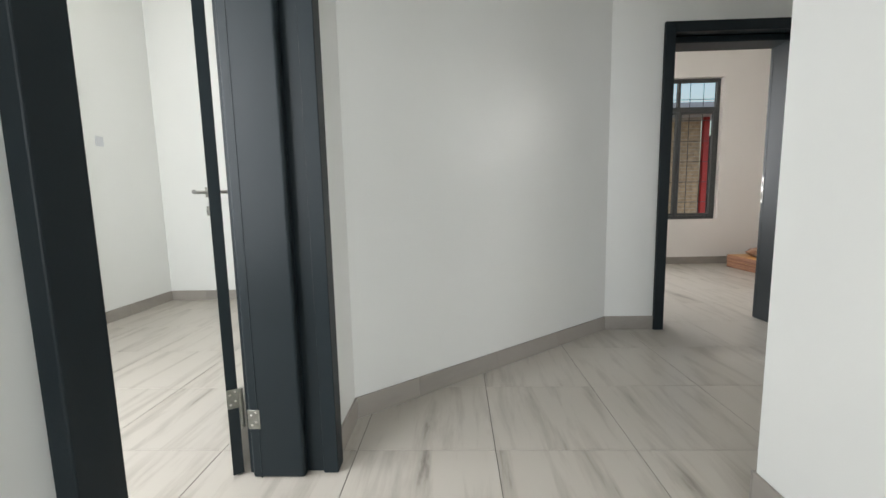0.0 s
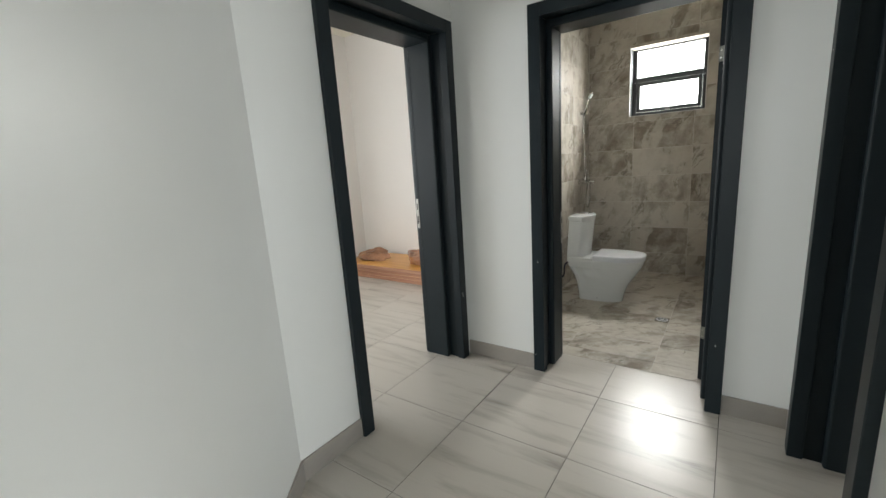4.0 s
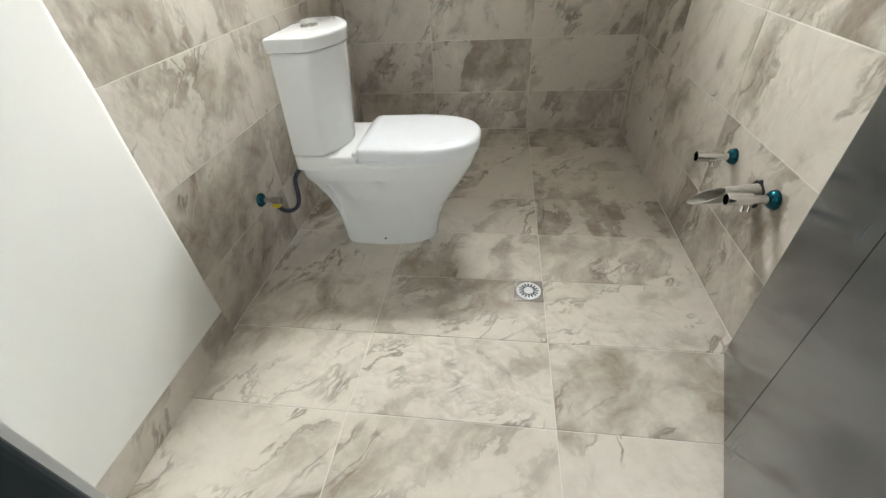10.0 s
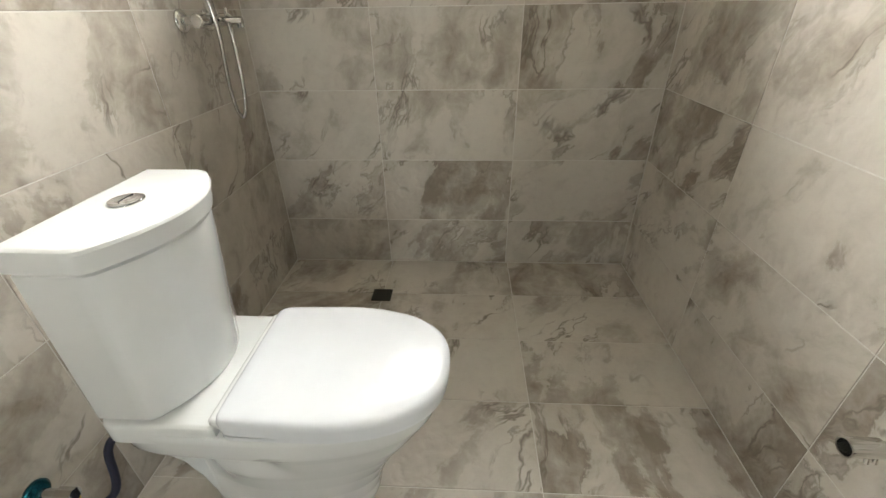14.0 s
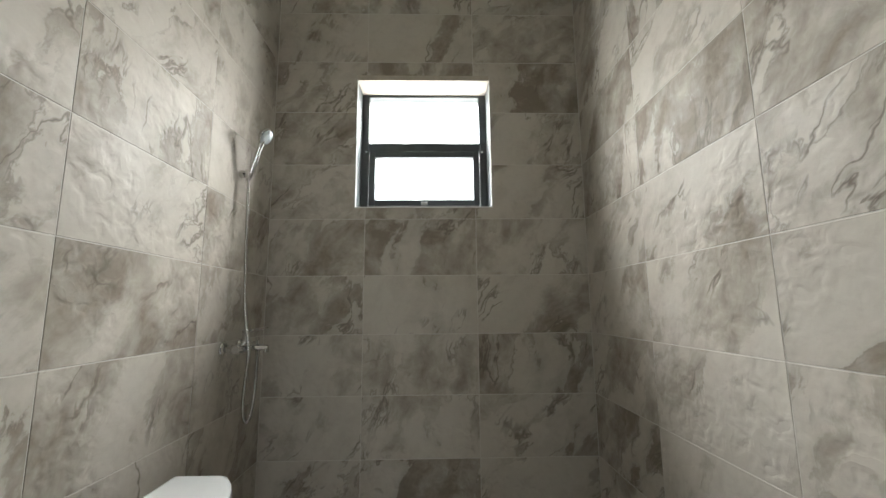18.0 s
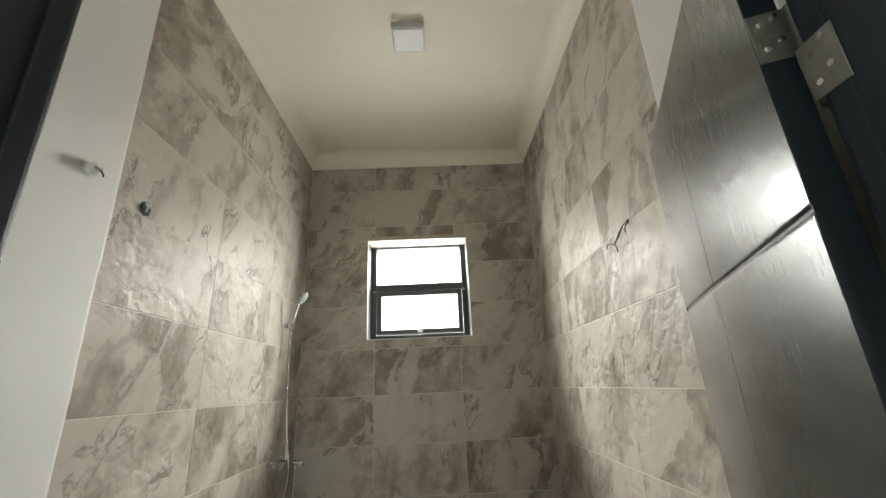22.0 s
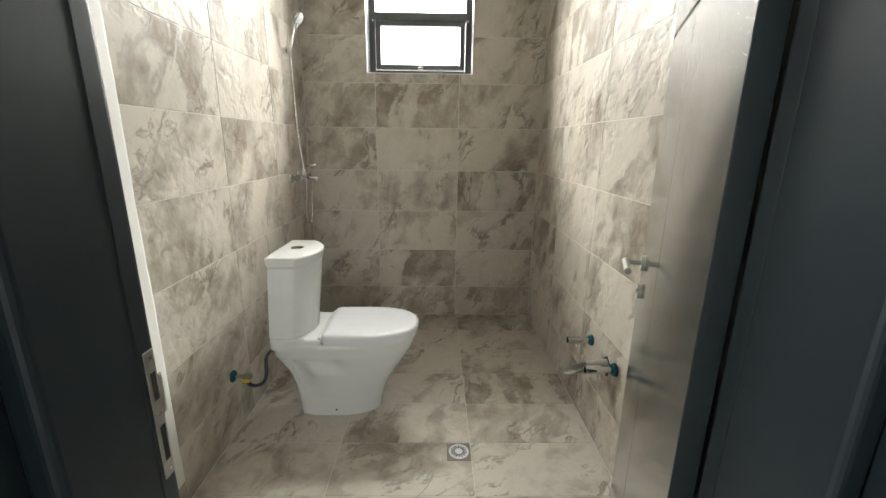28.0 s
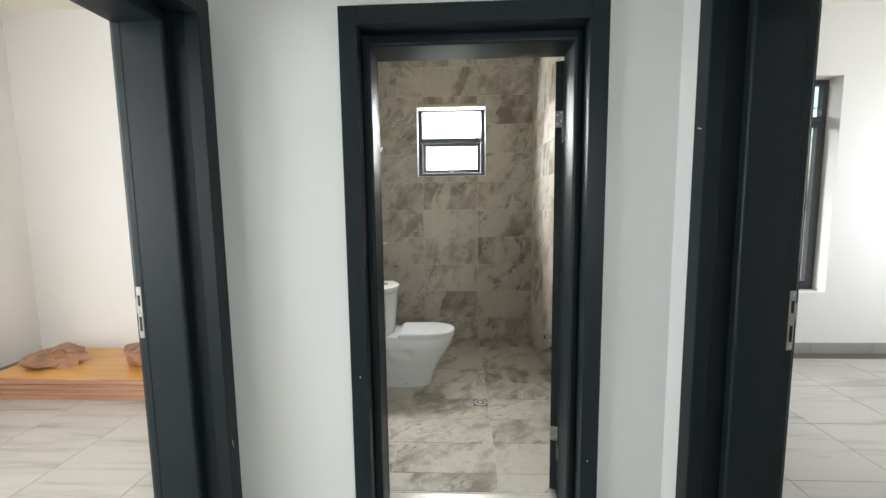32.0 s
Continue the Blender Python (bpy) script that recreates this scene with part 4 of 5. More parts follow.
def shower():
    top = thing("shower_mixer", "chrome wall shower mixer with hose and hand shower", "shower", pose(0, -0.335, 1.13))
    for y in (-0.075, 0.075):
        rosette((0, y, 0), (1, 0, 0), CHROME, top, 0.034)
        bm = bmesh.new()
        cyl(bm, (0.012, y, 0), (0.058, y, 0), 0.013)
        cyl(bm, (0.038, y, 0), (0.052, y, 0), 0.018, seg=6)
        part("union", bm, CHROME, top)
    bm = bmesh.new()
    cyl(bm, (0.062, -0.095, 0), (0.062, 0.095, 0), 0.021)
    cyl(bm, (0.062, -0.098, 0), (0.062, -0.094, 0), 0.017, 0.021)
    part("body", bm, CHROME, top, smooth=False)
    bm = bmesh.new()
    cyl(bm, (0.062, 0.01, 0.0), (0.150, 0.02, -0.002), 0.013, 0.012)
    cyl(bm, (0.142, 0.02, 0.0), (0.142, 0.02, -0.022), 0.011)
    part("spout", bm, CHROME, top)
    bm = bmesh.new()
    cyl(bm, (0.062, 0, 0.016), (0.062, 0, 0.066), 0.018, 0.016)
    vs = [bm.verts.new(p) for p in ((0.048, -0.013, 0.064), (0.048, 0.013, 0.064), (0.150, 0.008, 0.082), (0.150, -0.008, 0.082), (0.048, -0.013, 0.073), (0.048, 0.013, 0.073), (0.150, 0.008, 0.087), (0.150, -0.008, 0.087))]
    for q in ((0, 1, 2, 3), (7, 6, 5, 4), (0, 4, 5, 1), (1, 5, 6, 2), (2, 6, 7, 3), (3, 7, 4, 0)):
        bm.faces.new([vs[i] for i in q])
    part("lever", bm, CHROME, top, "chrome lever")
    bm = bmesh.new()
    cyl(bm, (0.105, 0.012, 0.012), (0.105, 0.012, 0.034), 0.005)
    part("diverter", bm, CHROME, top)
    bm = bmesh.new()
    cyl(bm, (0.108, 0.012, -0.010), (0.108, 0.012, -0.040), 0.0095)
    part("hose_outlet", bm, CHROME, top)
    tube("hose", [(0.108, 0.012, -0.040), (0.108, 0.012, -0.12), (0.106, 0.008, -0.22), (0.098, 0.0, -0.285), (0.084, -0.008, -0.318), (0.070, -0.014, -0.285), (0.070, -0.022, -0.20), (0.086, -0.032, -0.08), (0.094, -0.036, 0.0), (0.066, -0.034, 0.12),
                  (0.052, -0.026, 0.3), (0.044, -0.022, 0.5), (0.040, -0.020, 0.68), (0.038, -0.02, 0.755)], 0.0068, HOSE, top, "ribbed chrome hose")
    bm = bmesh.new()
    lathe(bm, (0, -0.02, 0.775), (1, 0, 0), [(0, 0.017), (0.018, 0.017), (0.026, 0.012), (0.03, 0.01)])
    box(bm, 0.024, 0.05, -0.036, -0.004, 0.758, 0.792, bevel=0.005)
    part("bracket", bm, CHROME, top)
    hand = bmesh.new()
    a, b2 = Vector((0.038, -0.02, 0.75)), Vector((0.100, -0.028, 0.955))
    d = (b2 - a).normalized()
    lathe(hand, a, d, [(0, 0.009), (0.03, 0.0105), (0.1, 0.0125), (0.16, 0.012), (0.19, 0.014)])
    grip = part("hand_shower", hand, CHROME, top, smooth=True)
    head = bmesh.new()
    face = Vector((0.80, -0.12, -0.58)).normalized()
    lathe(head, b2 - face * 0.012, face, [(0, 0.012), (0.006, 0.03), (0.018, 0.041), (0.028, 0.042)])
    part("spray_head", head, CHROME, grip, smooth=True)
    head = bmesh.new()
    lathe(head, b2 + face * 0.0165, face, [(0, 0.037), (0.003, 0.035), (0.004, 0.01)])
    part("spray_face", head, simple("grey_spray_face", (0.42, 0.47, 0.47), 0.4), grip, "pale grey spray face", smooth=True)


shower()


def angle_valve():
    top = thing("angle_valve", "chrome angle valve with teal film, yellow tag and dark blue hose", "valve", pose(0, -1.392, 0.29))
    rosette((0, 0, 0), (1, 0, 0), BLUEFILM, top, 0.028)
    bm = bmesh.new()
    cyl(bm, (0.012, 0, 0), (0.07, 0, 0), 0.010)
    cyl(bm, (0.052, 0, 0), (0.088, 0, 0), 0.015, seg=8)
    part("valve_body", bm, CHROME, top)
    part("tag", boxes((0.046, 0.08, -0.012, 0.012, -0.03, -0.013), bevel=0.003), YELLOW, top, "yellow plastic tag")
    tube("hose", [(0.06, 0, -0.02), (0.075, 0.0, -0.05), (0.11, 0.01, -0.062), (0.145, 0.03, -0.04), (0.14, 0.05, 0.02), (0.135, 0.06, 0.07), (0.16, 0.08, 0.1), (0.2, 0.1, 0.112)], 0.0085, NAVY, top, "dark blue braided hose")


angle_valve()


def hollow_barrel(x0, x1, r, wall=0.0025, cut=0.0, drop=0.0, seg=28):
    """An open tube along -x from x0 to x1; cut: how far its upper lip is set back; drop: how far the end hangs."""
    bm = bmesh.new()
    rings = []
    for q, end in ((r, 0), (r, 1), (r - wall, 1), (r - wall, 0)):
        ring = []
        for i in range(seg):
            a = 2 * math.pi * i / seg
            x = -x1 + cut * (math.sin(a) + 1) / 2 if end else -x0
            ring.append(bm.verts.new((x, q * math.cos(a), q * math.sin(a) - (drop if end else 0))))
        rings.append(ring)
    for a, b in zip(rings, rings[1:]):
        for i in range(seg):
            bm.faces.new((a[i], a[(i + 1) % seg], b[(i + 1) % seg], b[i]))
    bmesh.ops.recalc_face_normals(bm, faces=bm.faces)
    return bm


def film_dome(parent, r):
    """A wall rosette, domed and wrapped in coloured film."""
    bm = bmesh.new()
    lathe(bm, (0, 0, 0), (-1, 0, 0), [(0, r), (0.004, r), (0.012, r * 0.9), (0.019, r * 0.68), (0.022, r * 0.45)])
    part("rosette", bm, BLUEFILM, parent, "rosette in shiny teal film", smooth=True)


def stop_cock():
    top = thing("stop_cock", "short chrome stop cock with a teal film collar", "valve", pose(BW, -1.332, 0.455))
    film_dome(top, 0.027)
    bm = bmesh.new()
    cyl(bm, (-0.016, 0, 0), (-0.062, 0, 0), 0.0125)
    part("neck", bm, CHROME, top)
    auto_smooth(part("barrel", hollow_barrel(0.058, 0.118, 0.0185, 0.003), CHROME, top, "open chrome barrel", smooth=True), 40)
    bm = bmesh.new()
    cyl(bm, (-0.066, 0, 0), (-0.070, 0, 0), 0.0156)
    part("bore", bm, HINGE, top)
    for x in (-0.060, -0.074):
        bm = bmesh.new()
        cyl(bm, (x, -0.004, -0.010), (x, -0.010, -0.030), 0.0052, 0.0046, 12)
        part("key_stub", bm, CHROME, top)


stop_cock()


def waste_stub():
    top = thing("tap_stub", "chrome tap with a teal film collar on the wall", "tap", pose(BW, -1.60, 0.455))
    film_dome(top, 0.029)
    bm = bmesh.new()
    cyl(bm, (-0.016, 0, 0), (-0.07, 0, 0), 0.0125)
    part("neck", bm, CHROME, top)
    auto_smooth(part("barrel", hollow_barrel(0.062, 0.128, 0.0185, 0.003), CHROME, top, "open chrome barrel", smooth=True), 40)
    bm = bmesh.new()
    cyl(bm, (-0.072, 0, 0), (-0.076, 0, 0), 0.0156)
    part("bore", bm, HINGE, top)
    for x in (-0.062, -0.078):
        bm = bmesh.new()
        cyl(bm, (x, -0.004, -0.010), (x, -0.010, -0.034), 0.0058, 0.005, 12)
        part("key_stub", bm, CHROME, top)
    top2 = thing("waste_pipe", "grey plastic waste pipe stub cut at a slant", "pipe", pose(BW, -1.515, 0.428))
    sleeve = simple("grey_plastic_pipe", (0.22, 0.205, 0.175), 0.28, vary=0.3, scale=40, bump=0.4, bump_scale=50)
    auto_smooth(part("pipe", hollow_barrel(0.0, 0.185, 0.027, 0.0025, 0.095, 0.016), sleeve, top2, smooth=True), 50)
    bm = bmesh.new()
    rr = random.Random(9)
    ring = [Vector((-0.0022, 0.040 * rr.uniform(0.72, 1.25) * math.cos(a), 0.042 * rr.uniform(0.72, 1.35) * math.sin(a))) for a in [2 * math.pi * i / 15 for i in range(15)]]
    bm.faces.new([bm.verts.new(p) for p in ring])
    part("wall_hole", bm, BLACK, top2, "rough dark hole broken in the tiles")


waste_stub()


def floor_drain():
    top = thing("floor_drain", "square steel floor drain with a round white grate", "drain", pose(1.063, -1.545, 0))
    part("drain_frame", boxes((-0.054, 0.054, -0.054, 0.054, 0.0, 0.0022), bevel=0.001), simple("drain_steel", (0.15, 0.13, 0.11), 0.5, 0.6, vary=0.3), top)
    bm = bmesh.new()
    lathe(bm, (0, 0, 0.0022), (0, 0, 1), [(0, 0.046), (0.002, 0.046), (0.003, 0.043), (0.0032, 0.004)], 32)
    part("grate", bm, PLASTIC, top, "white plastic grate")
    for i in range(16):
        a = 2 * math.pi * i / 16
        part("slot", boxes((0.018, 0.037, -0.0032, 0.0032, 0.0048, 0.0056)), BLACK, top, m=pose(0, 0, 0, 0, 0, math.degrees(a)))
    top = thing("corner_drain", "small dark square drain cover on the floor", "drain", pose(0.512, -0.305, 0))
    part("cover", boxes((-0.045, 0.045, -0.045, 0.045, 0.0, 0.004), bevel=0.002), simple("dark_drain_cover", (0.02, 0.018, 0.015), 0.4, 0.6), top)
    for i in range(5):
        part("slot", boxes((-0.034, 0.034, -0.03 + i * 0.015 - 0.002, -0.03 + i * 0.015 + 0.002, 0.004, 0.0046)), BLACK, top)


floor_drain()


def wall_outlets():
    w = thing("loose_wires", "two thin black wires hanging out of the tiled wall", "wires", pose(BW, -1.47, 2.08))
    tube("wire", [(0.0, 0, 0), (-0.012, 0.006, -0.002), (-0.022, 0.03, -0.02), (-0.026, 0.05, -0.04), (-0.028, 0.068, -0.054), (-0.026, 0.098, -0.064), (-0.03, 0.112, -0.048), (-0.026, 0.135, -0.052), (-0.028, 0.157, -0.036), (-0.028, 0.16, -0.06)], 0.0019, BLACK, w)
    tube("wire", [(0.0, 0.004, 0), (-0.016, 0.002, -0.006), (-0.024, 0.02, -0.022), (-0.022, 0.046, -0.042), (-0.03, 0.062, -0.058), (-0.028, 0.092, -0.062), (-0.026, 0.08, -0.078), (-0.03, 0.068, -0.084), (-0.026, 0.076, -0.1)], 0.0019, BLACK, w)
    tube("wire", [(0.0, -0.002, 0), (-0.014, -0.004, -0.012), (-0.02, 0.004, -0.03), (-0.018, -0.002, -0.044)], 0.002, BLACK, w)
    bm = bmesh.new()
    cyl(bm, (0, 0, 0), (-0.004, 0, 0), 0.009, seg=12)
    part("wire_hole", bm, BLACK, w)
    h = thing("open_cable_hole", "ragged round hole in the tiles with green and white cable ends", "cable hole", pose(0, -1.69, 2.103))
    bm = bmesh.new()
    rr = random.Random(4)
    ring = [Vector((0.0012, 0.024 * (0.8 + 0.3 * rr.random()) * math.cos(a), 0.028 * (0.8 + 0.35 * rr.random()) * math.sin(a))) for a in [2 * math.pi * i / 18 for i in range(18)]]
    bm.faces.new([bm.verts.new(p) for p in ring])
    part("hole", bm, BLACK, h)
    tube("cable_end", [(0.0, -0.008, 0.006), (0.012, -0.006, 0.008), (0.018, 0.002, 0.0), (0.012, 0.006, -0.012)], 0.004, simple("green_cable", (0.03, 0.16, 0.06), 0.4), h, "green cable end")
    tube("cable_end", [(0.0, 0.004, -0.006), (0.014, 0.0, -0.004), (0.016, -0.008, 0.004), (0.008, -0.01, 0.014)], 0.004, PLASTIC, h, "white cable end")
    p = thing("open_lamp_point", "broken plaster round an open white lamp point", "lamp point", pose(0.015, -1.945, 2.105))
    bm = bmesh.new()
    lathe(bm, (0, 0, 0), (1, 0, 0), [(0, 0.02), (0.022, 0.018), (0.03, 0.012)], 14)
    part("collar", bm, PAINT, p, smooth=True)
    part("screw_eye", boxes((0.024, 0.036, -0.012, 0.012, -0.004, 0.004), bevel=0.002), STEEL, p)
    tube("wire", [(0.02, 0.0, -0.002), (0.034, 0.006, 0.0), (0.038, 0.014, -0.01), (0.03, 0.02, -0.014)], 0.0022, BLACK, p)


wall_outlets()


def ceiling_light():
    top = thing("ceiling_light", "square white surface ceiling light, switched off", "ceiling light", pose(0.855, -1.2, H))
    part("body", boxes((-0.085, 0.085, -0.085, 0.085, -0.035, 0), bevel=0.003), PLASTIC, top)
    part("diffuser", boxes((-0.076, 0.076, -0.076, 0.076, -0.041, -0.035), bevel=0.003), simple("opal_diffuser", (0.86, 0.86, 0.86), 0.5, vary=0.01), top, "opal white diffuser")


ceiling_light()


# ---- the rooms seen through the doorways ----
ORANGE = wood("varnished_orange_board", (0.68, 0.36, 0.10), (0.50, 0.23, 0.05), 0.28, (0.8, 7, 7))
EDGE = wood("reddish_board_edge", (0.46, 0.25, 0.16), (0.24, 0.11, 0.065), 0.5, (0.8, 12, 30))
rb = random.Random(11)
for i in range(4):
    z = 0.045 * i
    dx, dy = rb.uniform(-0.012, 0.012), rb.uniform(-0.01, 0.01)
    b = thing("timber_board", "orange varnished timber board in a stack on the floor", "board", pose(-1.92 + dx, -1.2 + dy, z, 0, 0, rb.uniform(-0.25, 0.25)), "stack of timber boards")
    part("core", box(bmesh.new(), -1.05, 1.05, -0.36, 0.36, 0.0, 0.0427, bevel=0.0065), EDGE, b)
    part("face", box(bmesh.new(), -1.043, 1.043, -0.353, 0.353, 0.0428, 0.0447, bevel=0.0005), ORANGE, b, "glossy orange varnished face")


def crumpled(name, label, m, sx, sy, sz, seed):
    """A loose wad of folded paper: a coarse ball with sharp creases, flattened where it lies."""
    rr = random.Random(seed)
    bm = bmesh.new()
    bmesh.ops.create_icosphere(bm, subdivisions=3, radius=1.0)
    folds = [Vector((rr.uniform(-1, 1), rr.uniform(-1, 1), rr.uniform(-0.6, 1))).normalized() for _ in range(9)]
    depth = [rr.uniform(0.5, 0.95) for _ in folds]
    for v in bm.verts:
        p = v.co.copy()
        k = 1.25
        for d, h in zip(folds, depth):
            c = p.dot(d)
            if c > 0.05:
                k = min(k, h / c)
        k += 0.10 * noise.noise(p * 3.1 + Vector((seed, 0, 0))) - 0.16 * abs(noise.noise(p * 4.6 + Vector((0, seed, 0))))
        v.co = Vector((p.x * sx * k, p.y * sy * k, p.z * sz * k))
    lo = -sz * 0.5
    for v in bm.verts:
        v.co.z = max(v.co.z, lo) - lo
    mat = simple(name + "_paper", (0.27, 0.135, 0.075), 0.3, vary=0.6, scale=7, bump=0.5, bump_scale=30)
    ob = part(name, bm, mat, m=m)
    return tagged(ob, label, "wrapping")


crumpled("crumpled_wrapping", "crumpled brown paper wrapping lying on the boards", pose(-2.62, -1.24, 0.1795, 0, 0, 12), 0.27, 0.17, 0.13, 2)
crumpled("crumpled_wrapping", "crumpled brown paper wrapping lying on the boards", pose(-1.89, -1.22, 0.1795, 0, 0, -12), 0.20, 0.15, 0.155, 7)
part_switch = thing("wall_switch", "white plastic rocker switch on a painted wall", "switch", pose(-0.566, -8.8, 1.667))
part("plate", boxes((-0.043, 0.043, 0, 0.008, -0.043, 0.043), bevel=0.003), PLASTIC, part_switch)
part("rocker", boxes((-0.014, 0.014, 0.008, 0.012, -0.022, 0.022), bevel=0.002), PLASTIC, part_switch)


def bars(name, axis, at, a0, a1, z0, z1):
    top = thing(name, "thin grey steel security bars outside a window", "window bars")
    zz = z0 + 0.26
    def bar(p, q):
        bm = bmesh.new()
        cyl(bm, p, q, 0.0045, seg=8)
        part("bar", bm, ALU, top)
    while zz < z1 - 0.1:
        bar((a0, at, zz) if axis == "x" else (at, a0, zz), (a1, at, zz) if axis == "x" else (at, a1, zz))
        zz += 0.31
    a = a0 + 0.2
    while a < a1 - 0.05:
        bar((a, at + 0.009, z0) if axis == "x" else (at + 0.009, a, z0), (a, at + 0.009, z1) if axis == "x" else (at + 0.009, a, z1))
        a += 0.2


bars("window_bars", "y", -3.42, *WIN_A)
bars("window_bars", "x", -0.225, *WIN_B)

# the plot outside the west window
BRICK = simple("pale_yellow_brick", (0.44, 0.32, 0.20), 0.8, vary=0.3, scale=9, bump=0.4)
MORTAR = simple("pale_mortar", (0.48, 0.42, 0.34), 0.9)
nb = thing("neighbour_house", "pale yellow brick house with a grey eave beyond the window", "house", pose(-6.5, -3.25, -0.12))
part("wall", boxes((-0.3, -0.012, -3.4, 3.24, 0, 2.9)), MORTAR, nb)
bm = bmesh.new()
rb = random.Random(5)
for k in range(36):
    y = -3.3 - (0.12 if k % 2 else 0)
    while y < 3.22:
        y1 = min(y + 0.225, 3.24)
        box(bm, -0.012, rb.uniform(0.001, 0.006), y, y1, k * 0.078 + 0.01, k * 0.078 + 0.076)
        y = y1 + 0.012
tagged(part("bricks", bm, BRICK, nb), "", "", kind="stuff")
part("eave", boxes((-0.4, 0.55, -3.8, 6.5, 2.9, 3.12), bevel=0.01), simple("grey_eave", (0.45, 0.45, 0.47), 0.6), nb, "grey boarded eave")
part("post", boxes((-0.05, 0.06, 3.28, 3.40, 0, 2.9), bevel=0.01), simple("red_post_paint", (0.42, 0.03, 0.025), 0.45), nb, "red painted post")
part("gate", boxes((-0.12, -0.05, 3.40, 6.6, 0.05, 2.5), bevel=0.005), simple("dark_gate_paint", (0.022, 0.016, 0.014), 0.5, vary=0.3, scale=3), nb, "dark painted sheet gate")


# scuffs and chips on the frames
CHIP = simple("bare_primer", (0.6, 0.6, 0.58), 0.7)


def chip(x, y, z, axis, w, h, turn=0):
    m = pose(x, y, z) @ (pose(0, 0, 0, 0, 90, 0) if axis == "x" else pose(0, 0, 0, 90, 0, 0)) @ pose(0, 0, 0, 0, 0, turn)
    bm = bmesh.new()
    rr = random.Random(int(1000 * abs(x + 3 * y + 7 * z)))
    ring = [Vector((w * math.cos(a) * rr.uniform(0.5, 1), h * math.sin(a) * rr.uniform(0.5, 1), 0)) for a in [2 * math.pi * i / 9 for i in range(9)]]
    f = bm.faces.new([bm.verts.new(p) for p in ring])
    ext = bmesh.ops.extrude_face_region(bm, geom=[f])
    for v in ext["geom"]:
        if isinstance(v, bmesh.types.BMVert):
            v.co.z += 0.0006
    bmesh.ops.recalc_face_normals(bm, faces=bm.faces)
    ob = part("paint_chip", bm, CHIP, m=m)
    return tagged(ob, "small pale chip in the dark frame paint", "paint chip", "paint chips")


chip(LOBBY_W + 0.0282, -2.925, 0.50, "x", 0.028, 0.003, 12)
chip(0.478, LOBBY_N - 0.0285, 0.775, "y", 0.003, 0.006)
chip(1.467, LOBBY_N - 0.0285, 0.40, "y", 0.003, 0.006)
chip(LOBBY_E - 0.0288, -3.035, 1.78, "x", 0.004, 0.018, 20)
chip(0.452, LOBBY_N - 0.0285, 0.115, "y", 0.006, 0.004)


# ---- skirting, then the tiles ----
def skirting(name, a, b, h=0.11, th=0.012):
    """Tile skirting from a to b, standing off to the left of that way."""
    a, b = Vector(a), Vector(b)
    d = (b - a)
    L = d.length
    top = thing(name, "skirting of grey streaked tile", "skirting", pose(a.x, a.y, 0, 0, 0, math.degrees(math.atan2(d.y, d.x))), kind="structure")
    x, i = 0.0, 0
    while x < L - 0.01:
        e = min(x + 0.6, L)
        part("skirting_tile", boxes((x + 0.0008, e - 0.0008, 0, th, 0, h), bevel=0.0012), SKIRT, top)
        x, i = e, i + 1


skirting("baseboard_slanting", (LOBBY_W, -4.369), (1.248, CORR_S))
skirting("baseboard_west", (LOBBY_W, -3.985), (LOBBY_W, -4.369))
skirting("baseboard_north", (0.437, LOBBY_N), (LOBBY_W + 0.012, LOBBY_N))
skirting("baseboard_north_east", (LOBBY_E - 0.012, LOBBY_N), (1.512, LOBBY_N))
skirting("baseboard_east", (LOBBY_E, -3.0), (LOBBY_E, LOBBY_N))
skirting("baseboard_east_end", (LOBBY_E, CORR_N), (LOBBY_E, -4.08))
skirting("baseboard_corridor_south", (1.248, CORR_S), (1.582, CORR_S))
skirting("baseboard_corridor_north", (6.0, CORR_N), (LOBBY_E - 0.012, CORR_N))
skirting("baseboard_room_west", (-3.25, -0.8), (-3.25, -5.4))
skirting("baseboard_room_north", (-0.4, -0.8), (-3.25 + 0.012, -0.8))
skirting("baseboard_third_south", (-1.3, -8.8), (-0.36, -8.8))
skirting("baseboard_third_west", (-1.3, -6.0), (-1.3, -8.788))
skirting("baseboard_second_north", (6.2, -0.45), (2.1, -0.45))

TILE_MESH = {}


def tile_mesh(pts, mat, th=0.002, b=0.0008):
    """A tile of the square-cornered outline pts (anticlockwise), with its upper edge broken."""
    key = (tuple((round(x, 3), round(y, 3)) for x, y in pts), mat.name, th)
    if key not in TILE_MESH:
        bm = bmesh.new()
        n = len(pts)
        inner = []
        for i, p in enumerate(pts):
            d = Vector(p) - Vector(pts[i - 1])
            e = Vector(pts[(i + 1) % n]) - Vector(p)
            d.normalize()
            e.normalize()
            inner.append((p[0] - b * (d.y + e.y), p[1] + b * (d.x + e.x)))
        lo = [bm.verts.new((x, y, 0)) for x, y in pts]
        mi = [bm.verts.new((x, y, th - b)) for x, y in pts]
        hi = [bm.verts.new((x, y, th)) for x, y in inner]
        for p, q in ((lo, mi), (mi, hi)):
            for i in range(n):
                bm.faces.new((p[i], p[(i + 1) % n], q[(i + 1) % n], q[i]))
        bm.faces.new(hi)
        TILE_MESH[key] = link_mesh("tile", bm, mat)
    return TILE_MESH[key]


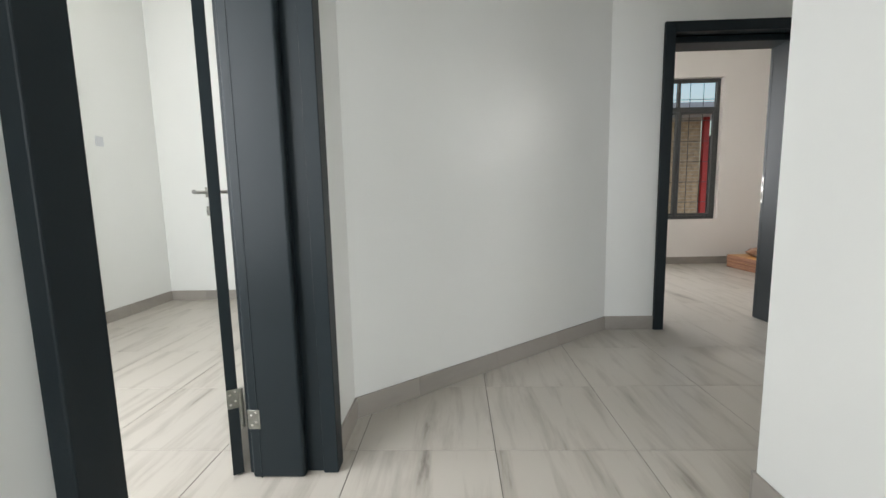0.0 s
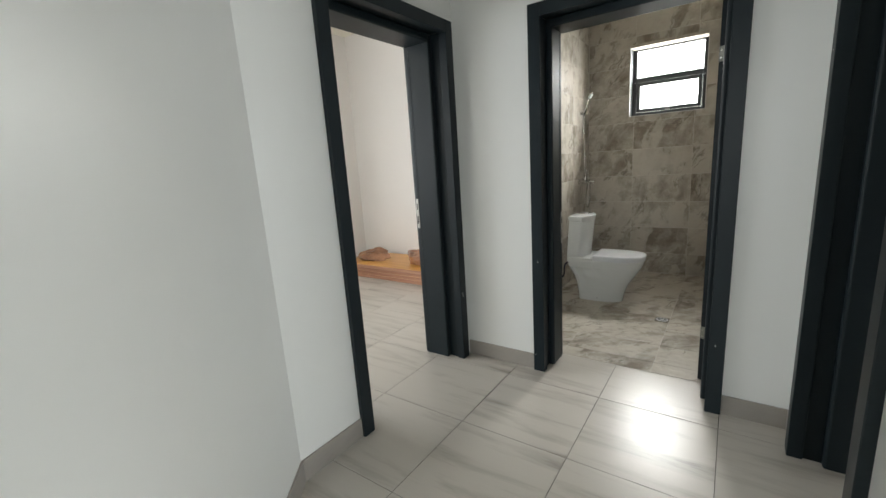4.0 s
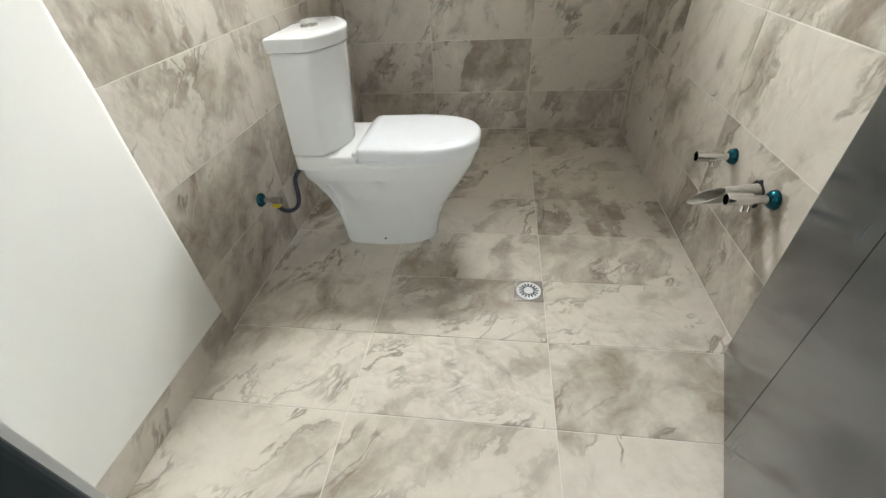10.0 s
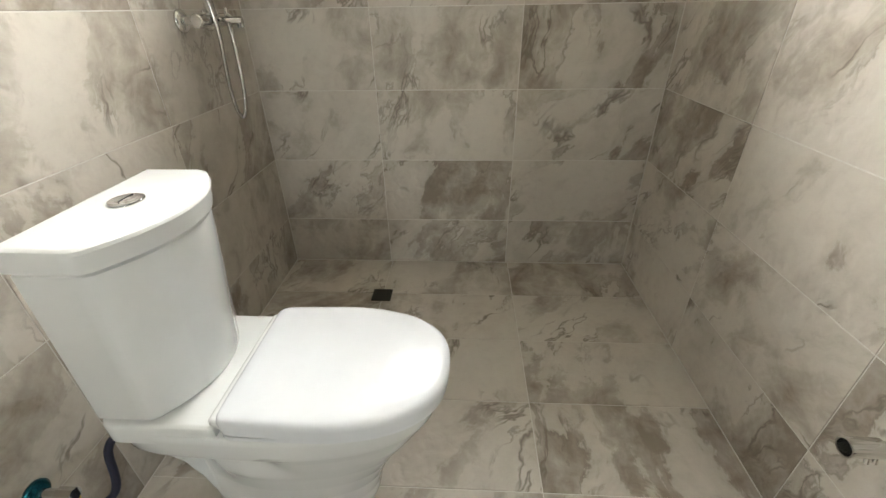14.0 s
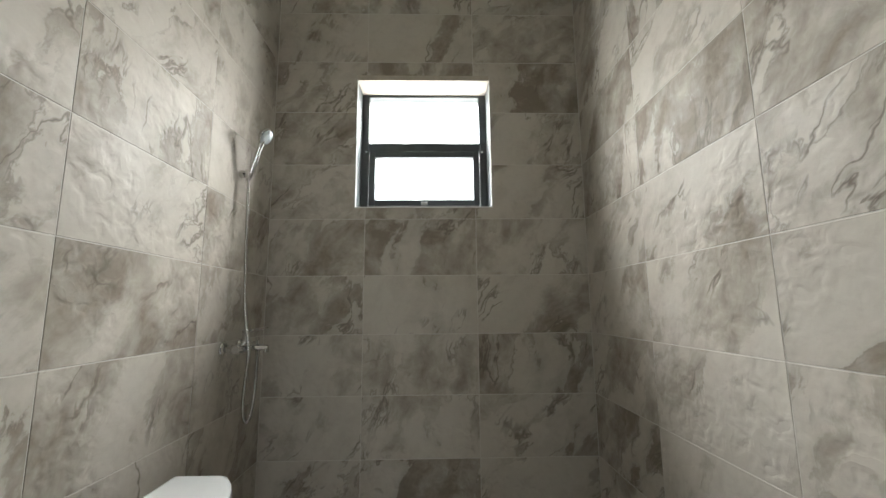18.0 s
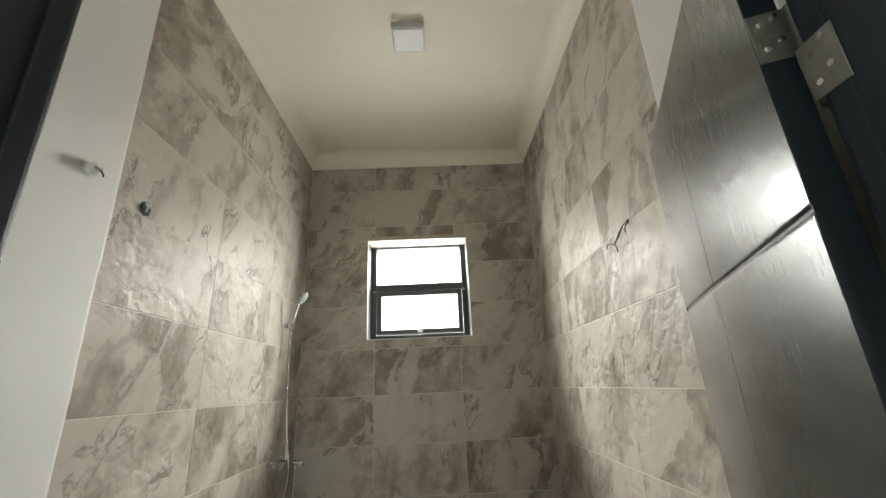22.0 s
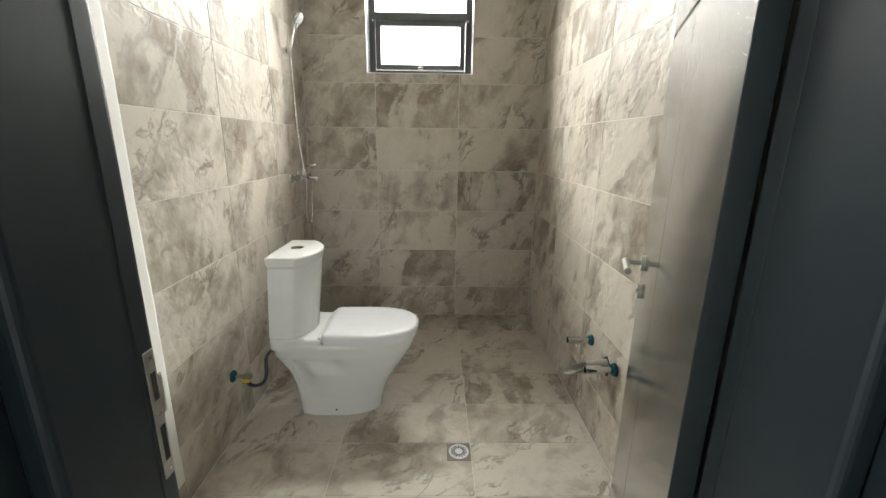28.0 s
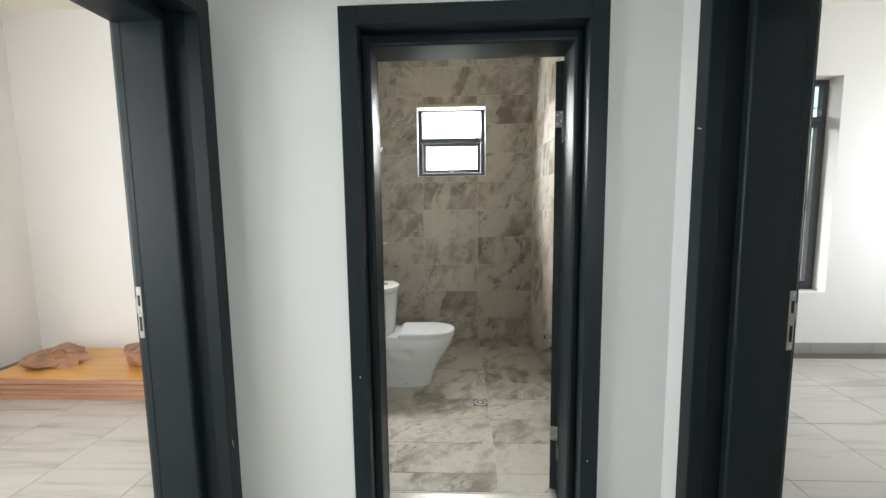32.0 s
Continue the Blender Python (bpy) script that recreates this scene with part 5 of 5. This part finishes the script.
def cut_tile(p, q, r, s, hole):
    """What an opening leaves of the tile p..q by r..s: nothing, a shorter tile, or an L round its corner."""
    if hole is None or q <= hole[0] or p >= hole[1] or s <= hole[2] or r >= hole[3]:
        return [(p, r), (q, r), (q, s), (p, s)]
    a, b, c, d = hole
    if a <= p and q <= b:
        if r < c:
            return [(p, r), (q, r), (q, c), (p, c)]
        return [(p, d), (q, d), (q, s), (p, s)] if s > d else None
    if c <= r and s <= d:
        return [(p, r), (a, r), (a, s), (p, s)] if p < a else [(b, r), (q, r), (q, s), (b, s)]
    if p < a:
        return [(p, r), (q, r), (q, c), (a, c), (a, s), (p, s)] if r < c else [(p, r), (a, r), (a, d), (q, d), (q, s), (p, s)]
    return [(p, r), (q, r), (q, s), (b, s), (b, c), (p, c)] if r < c else [(b, r), (q, r), (q, s), (p, s), (p, d), (b, d)]


def tile_field(parent, m, us, vs, mat, joint=0.003, hole=None, th=0.002, skip=None):
    """Tiles between the lines us and vs in the plane of m (x along u, y along v, z out of the wall)."""
    j = joint / 2
    grown = hole and (hole[0] - j, hole[1] + j, hole[2] - j, hole[3] + j)
    for u0, u1 in zip(us, us[1:]):
        for v0, v1 in zip(vs, vs[1:]):
            if skip and skip((u0 + u1) / 2, (v0 + v1) / 2):
                continue
            pts = cut_tile(u0 + j, u1 - j, v0 + j, v1 - j, grown)
            if pts is None or pts[1][0] - pts[0][0] < 0.012:
                continue
            ob = new("tile", tile_mesh([(x - u0, y - v0) for x, y in pts], mat, th))
            ob.matrix_basis = m @ Matrix.Translation((u0, v0, 0))
            ob.parent = parent


rows_z = [0.0] + [0.244 + 0.3055 * i for i in range(10)] + [3.2]
back = bpy.data.objects["wall_north_bath"]
tile_field(back, pose(0, 0.0028, 0, 90, 0, 0), [0, 0.508, 1.108, BW], rows_z, STONE, hole=WIN_BATH)
west = bpy.data.objects["wall_west_bath"]
east = bpy.data.objects["wall_east_bath"]
flat_w = Matrix(((0, 0, 1, -0.0028), (1, 0, 0, 0), (0, 1, 0, 0), (0, 0, 0, 1)))
flat_e = Matrix(((0, 0, -1, BW + 0.0028), (-1, 0, 0, 0), (0, 1, 0, 0), (0, 0, 0, 1)))
tile_field(west, flat_w, [-1.82, -1.215, -0.61, 0], rows_z, STONE)
tile_field(east, flat_e, [0, 0.6, 1.195, 1.82], rows_z, STONE)
def plaster_strip(name, x, side, seed):
    """A skim coat on the wall at x; its free edge wanders a little and is rounded by the trowel."""
    bm = bmesh.new()
    rings = []
    n = 70
    for i in range(n + 1):
        z = 0.12 + 3.08 * i / n
        w = 0.005 * noise.noise(Vector((seed, 0, z * 3.0))) + 0.003 * noise.noise(Vector((seed, 5, z * 14.0)))
        t = 0.015 + 0.003 * noise.noise(Vector((seed, 9, z * 2.2)))
        sec = [(-0.006, BD), (t, BD), (t + 0.001, -2.2), (t, -1.840 + w), (t - 0.003, -1.828 + w), (0.004, -1.821 + w), (-0.006, -1.821 + w)]
        rings.append([Vector((x + side * d, y, z)) for d, y in sec])
    loft(bm, rings)
    ob = auto_smooth(part(name, bm, PLASTER, smooth=True), 50)
    return tagged(ob, "white painted plaster with an uneven edge beside the tiles", "wall", kind="structure")


plaster_strip("wall_plaster_west", 0.0, 1, 3.0)
plaster_strip("wall_plaster_east", BW, -1, 8.0)
tile_field(west, flat_w, [-2.53, -1.822], [0.0, 0.118], STONE, th=0.014)
tile_field(east, flat_e, [1.822, 2.53], [0.0, 0.118], STONE, th=0.014)
tile_field(floor_bath, pose(0, 0, -0.002), [0, 0.515, 1.118, BW], [-2.535, -2.385, -2.085, -1.785, -1.485, -1.185, -0.885, -0.585, -0.285, 0.0], STONE)
xs = [0.307 + 0.6 * i for i in range(-7, 11)]
ys = [-4.2 + 0.6 * i for i in range(-11, 7)]


def near(x, y):
    inside = (-3.2 < x < 6.1 and -8.8 < y < -2.5) or (-3.2 < x < -0.3 and y < -0.8) or (2.1 < x < 6.1 and y < -0.5)
    return not inside


xs = [max(-3.25, min(6.2, x)) for x in xs]
tile_field(floor_main, pose(0, 0, -0.002), xs, ys, STREAK, 0.0032, hole=(-0.31, 2.02, -2.548, 0.0), skip=near)
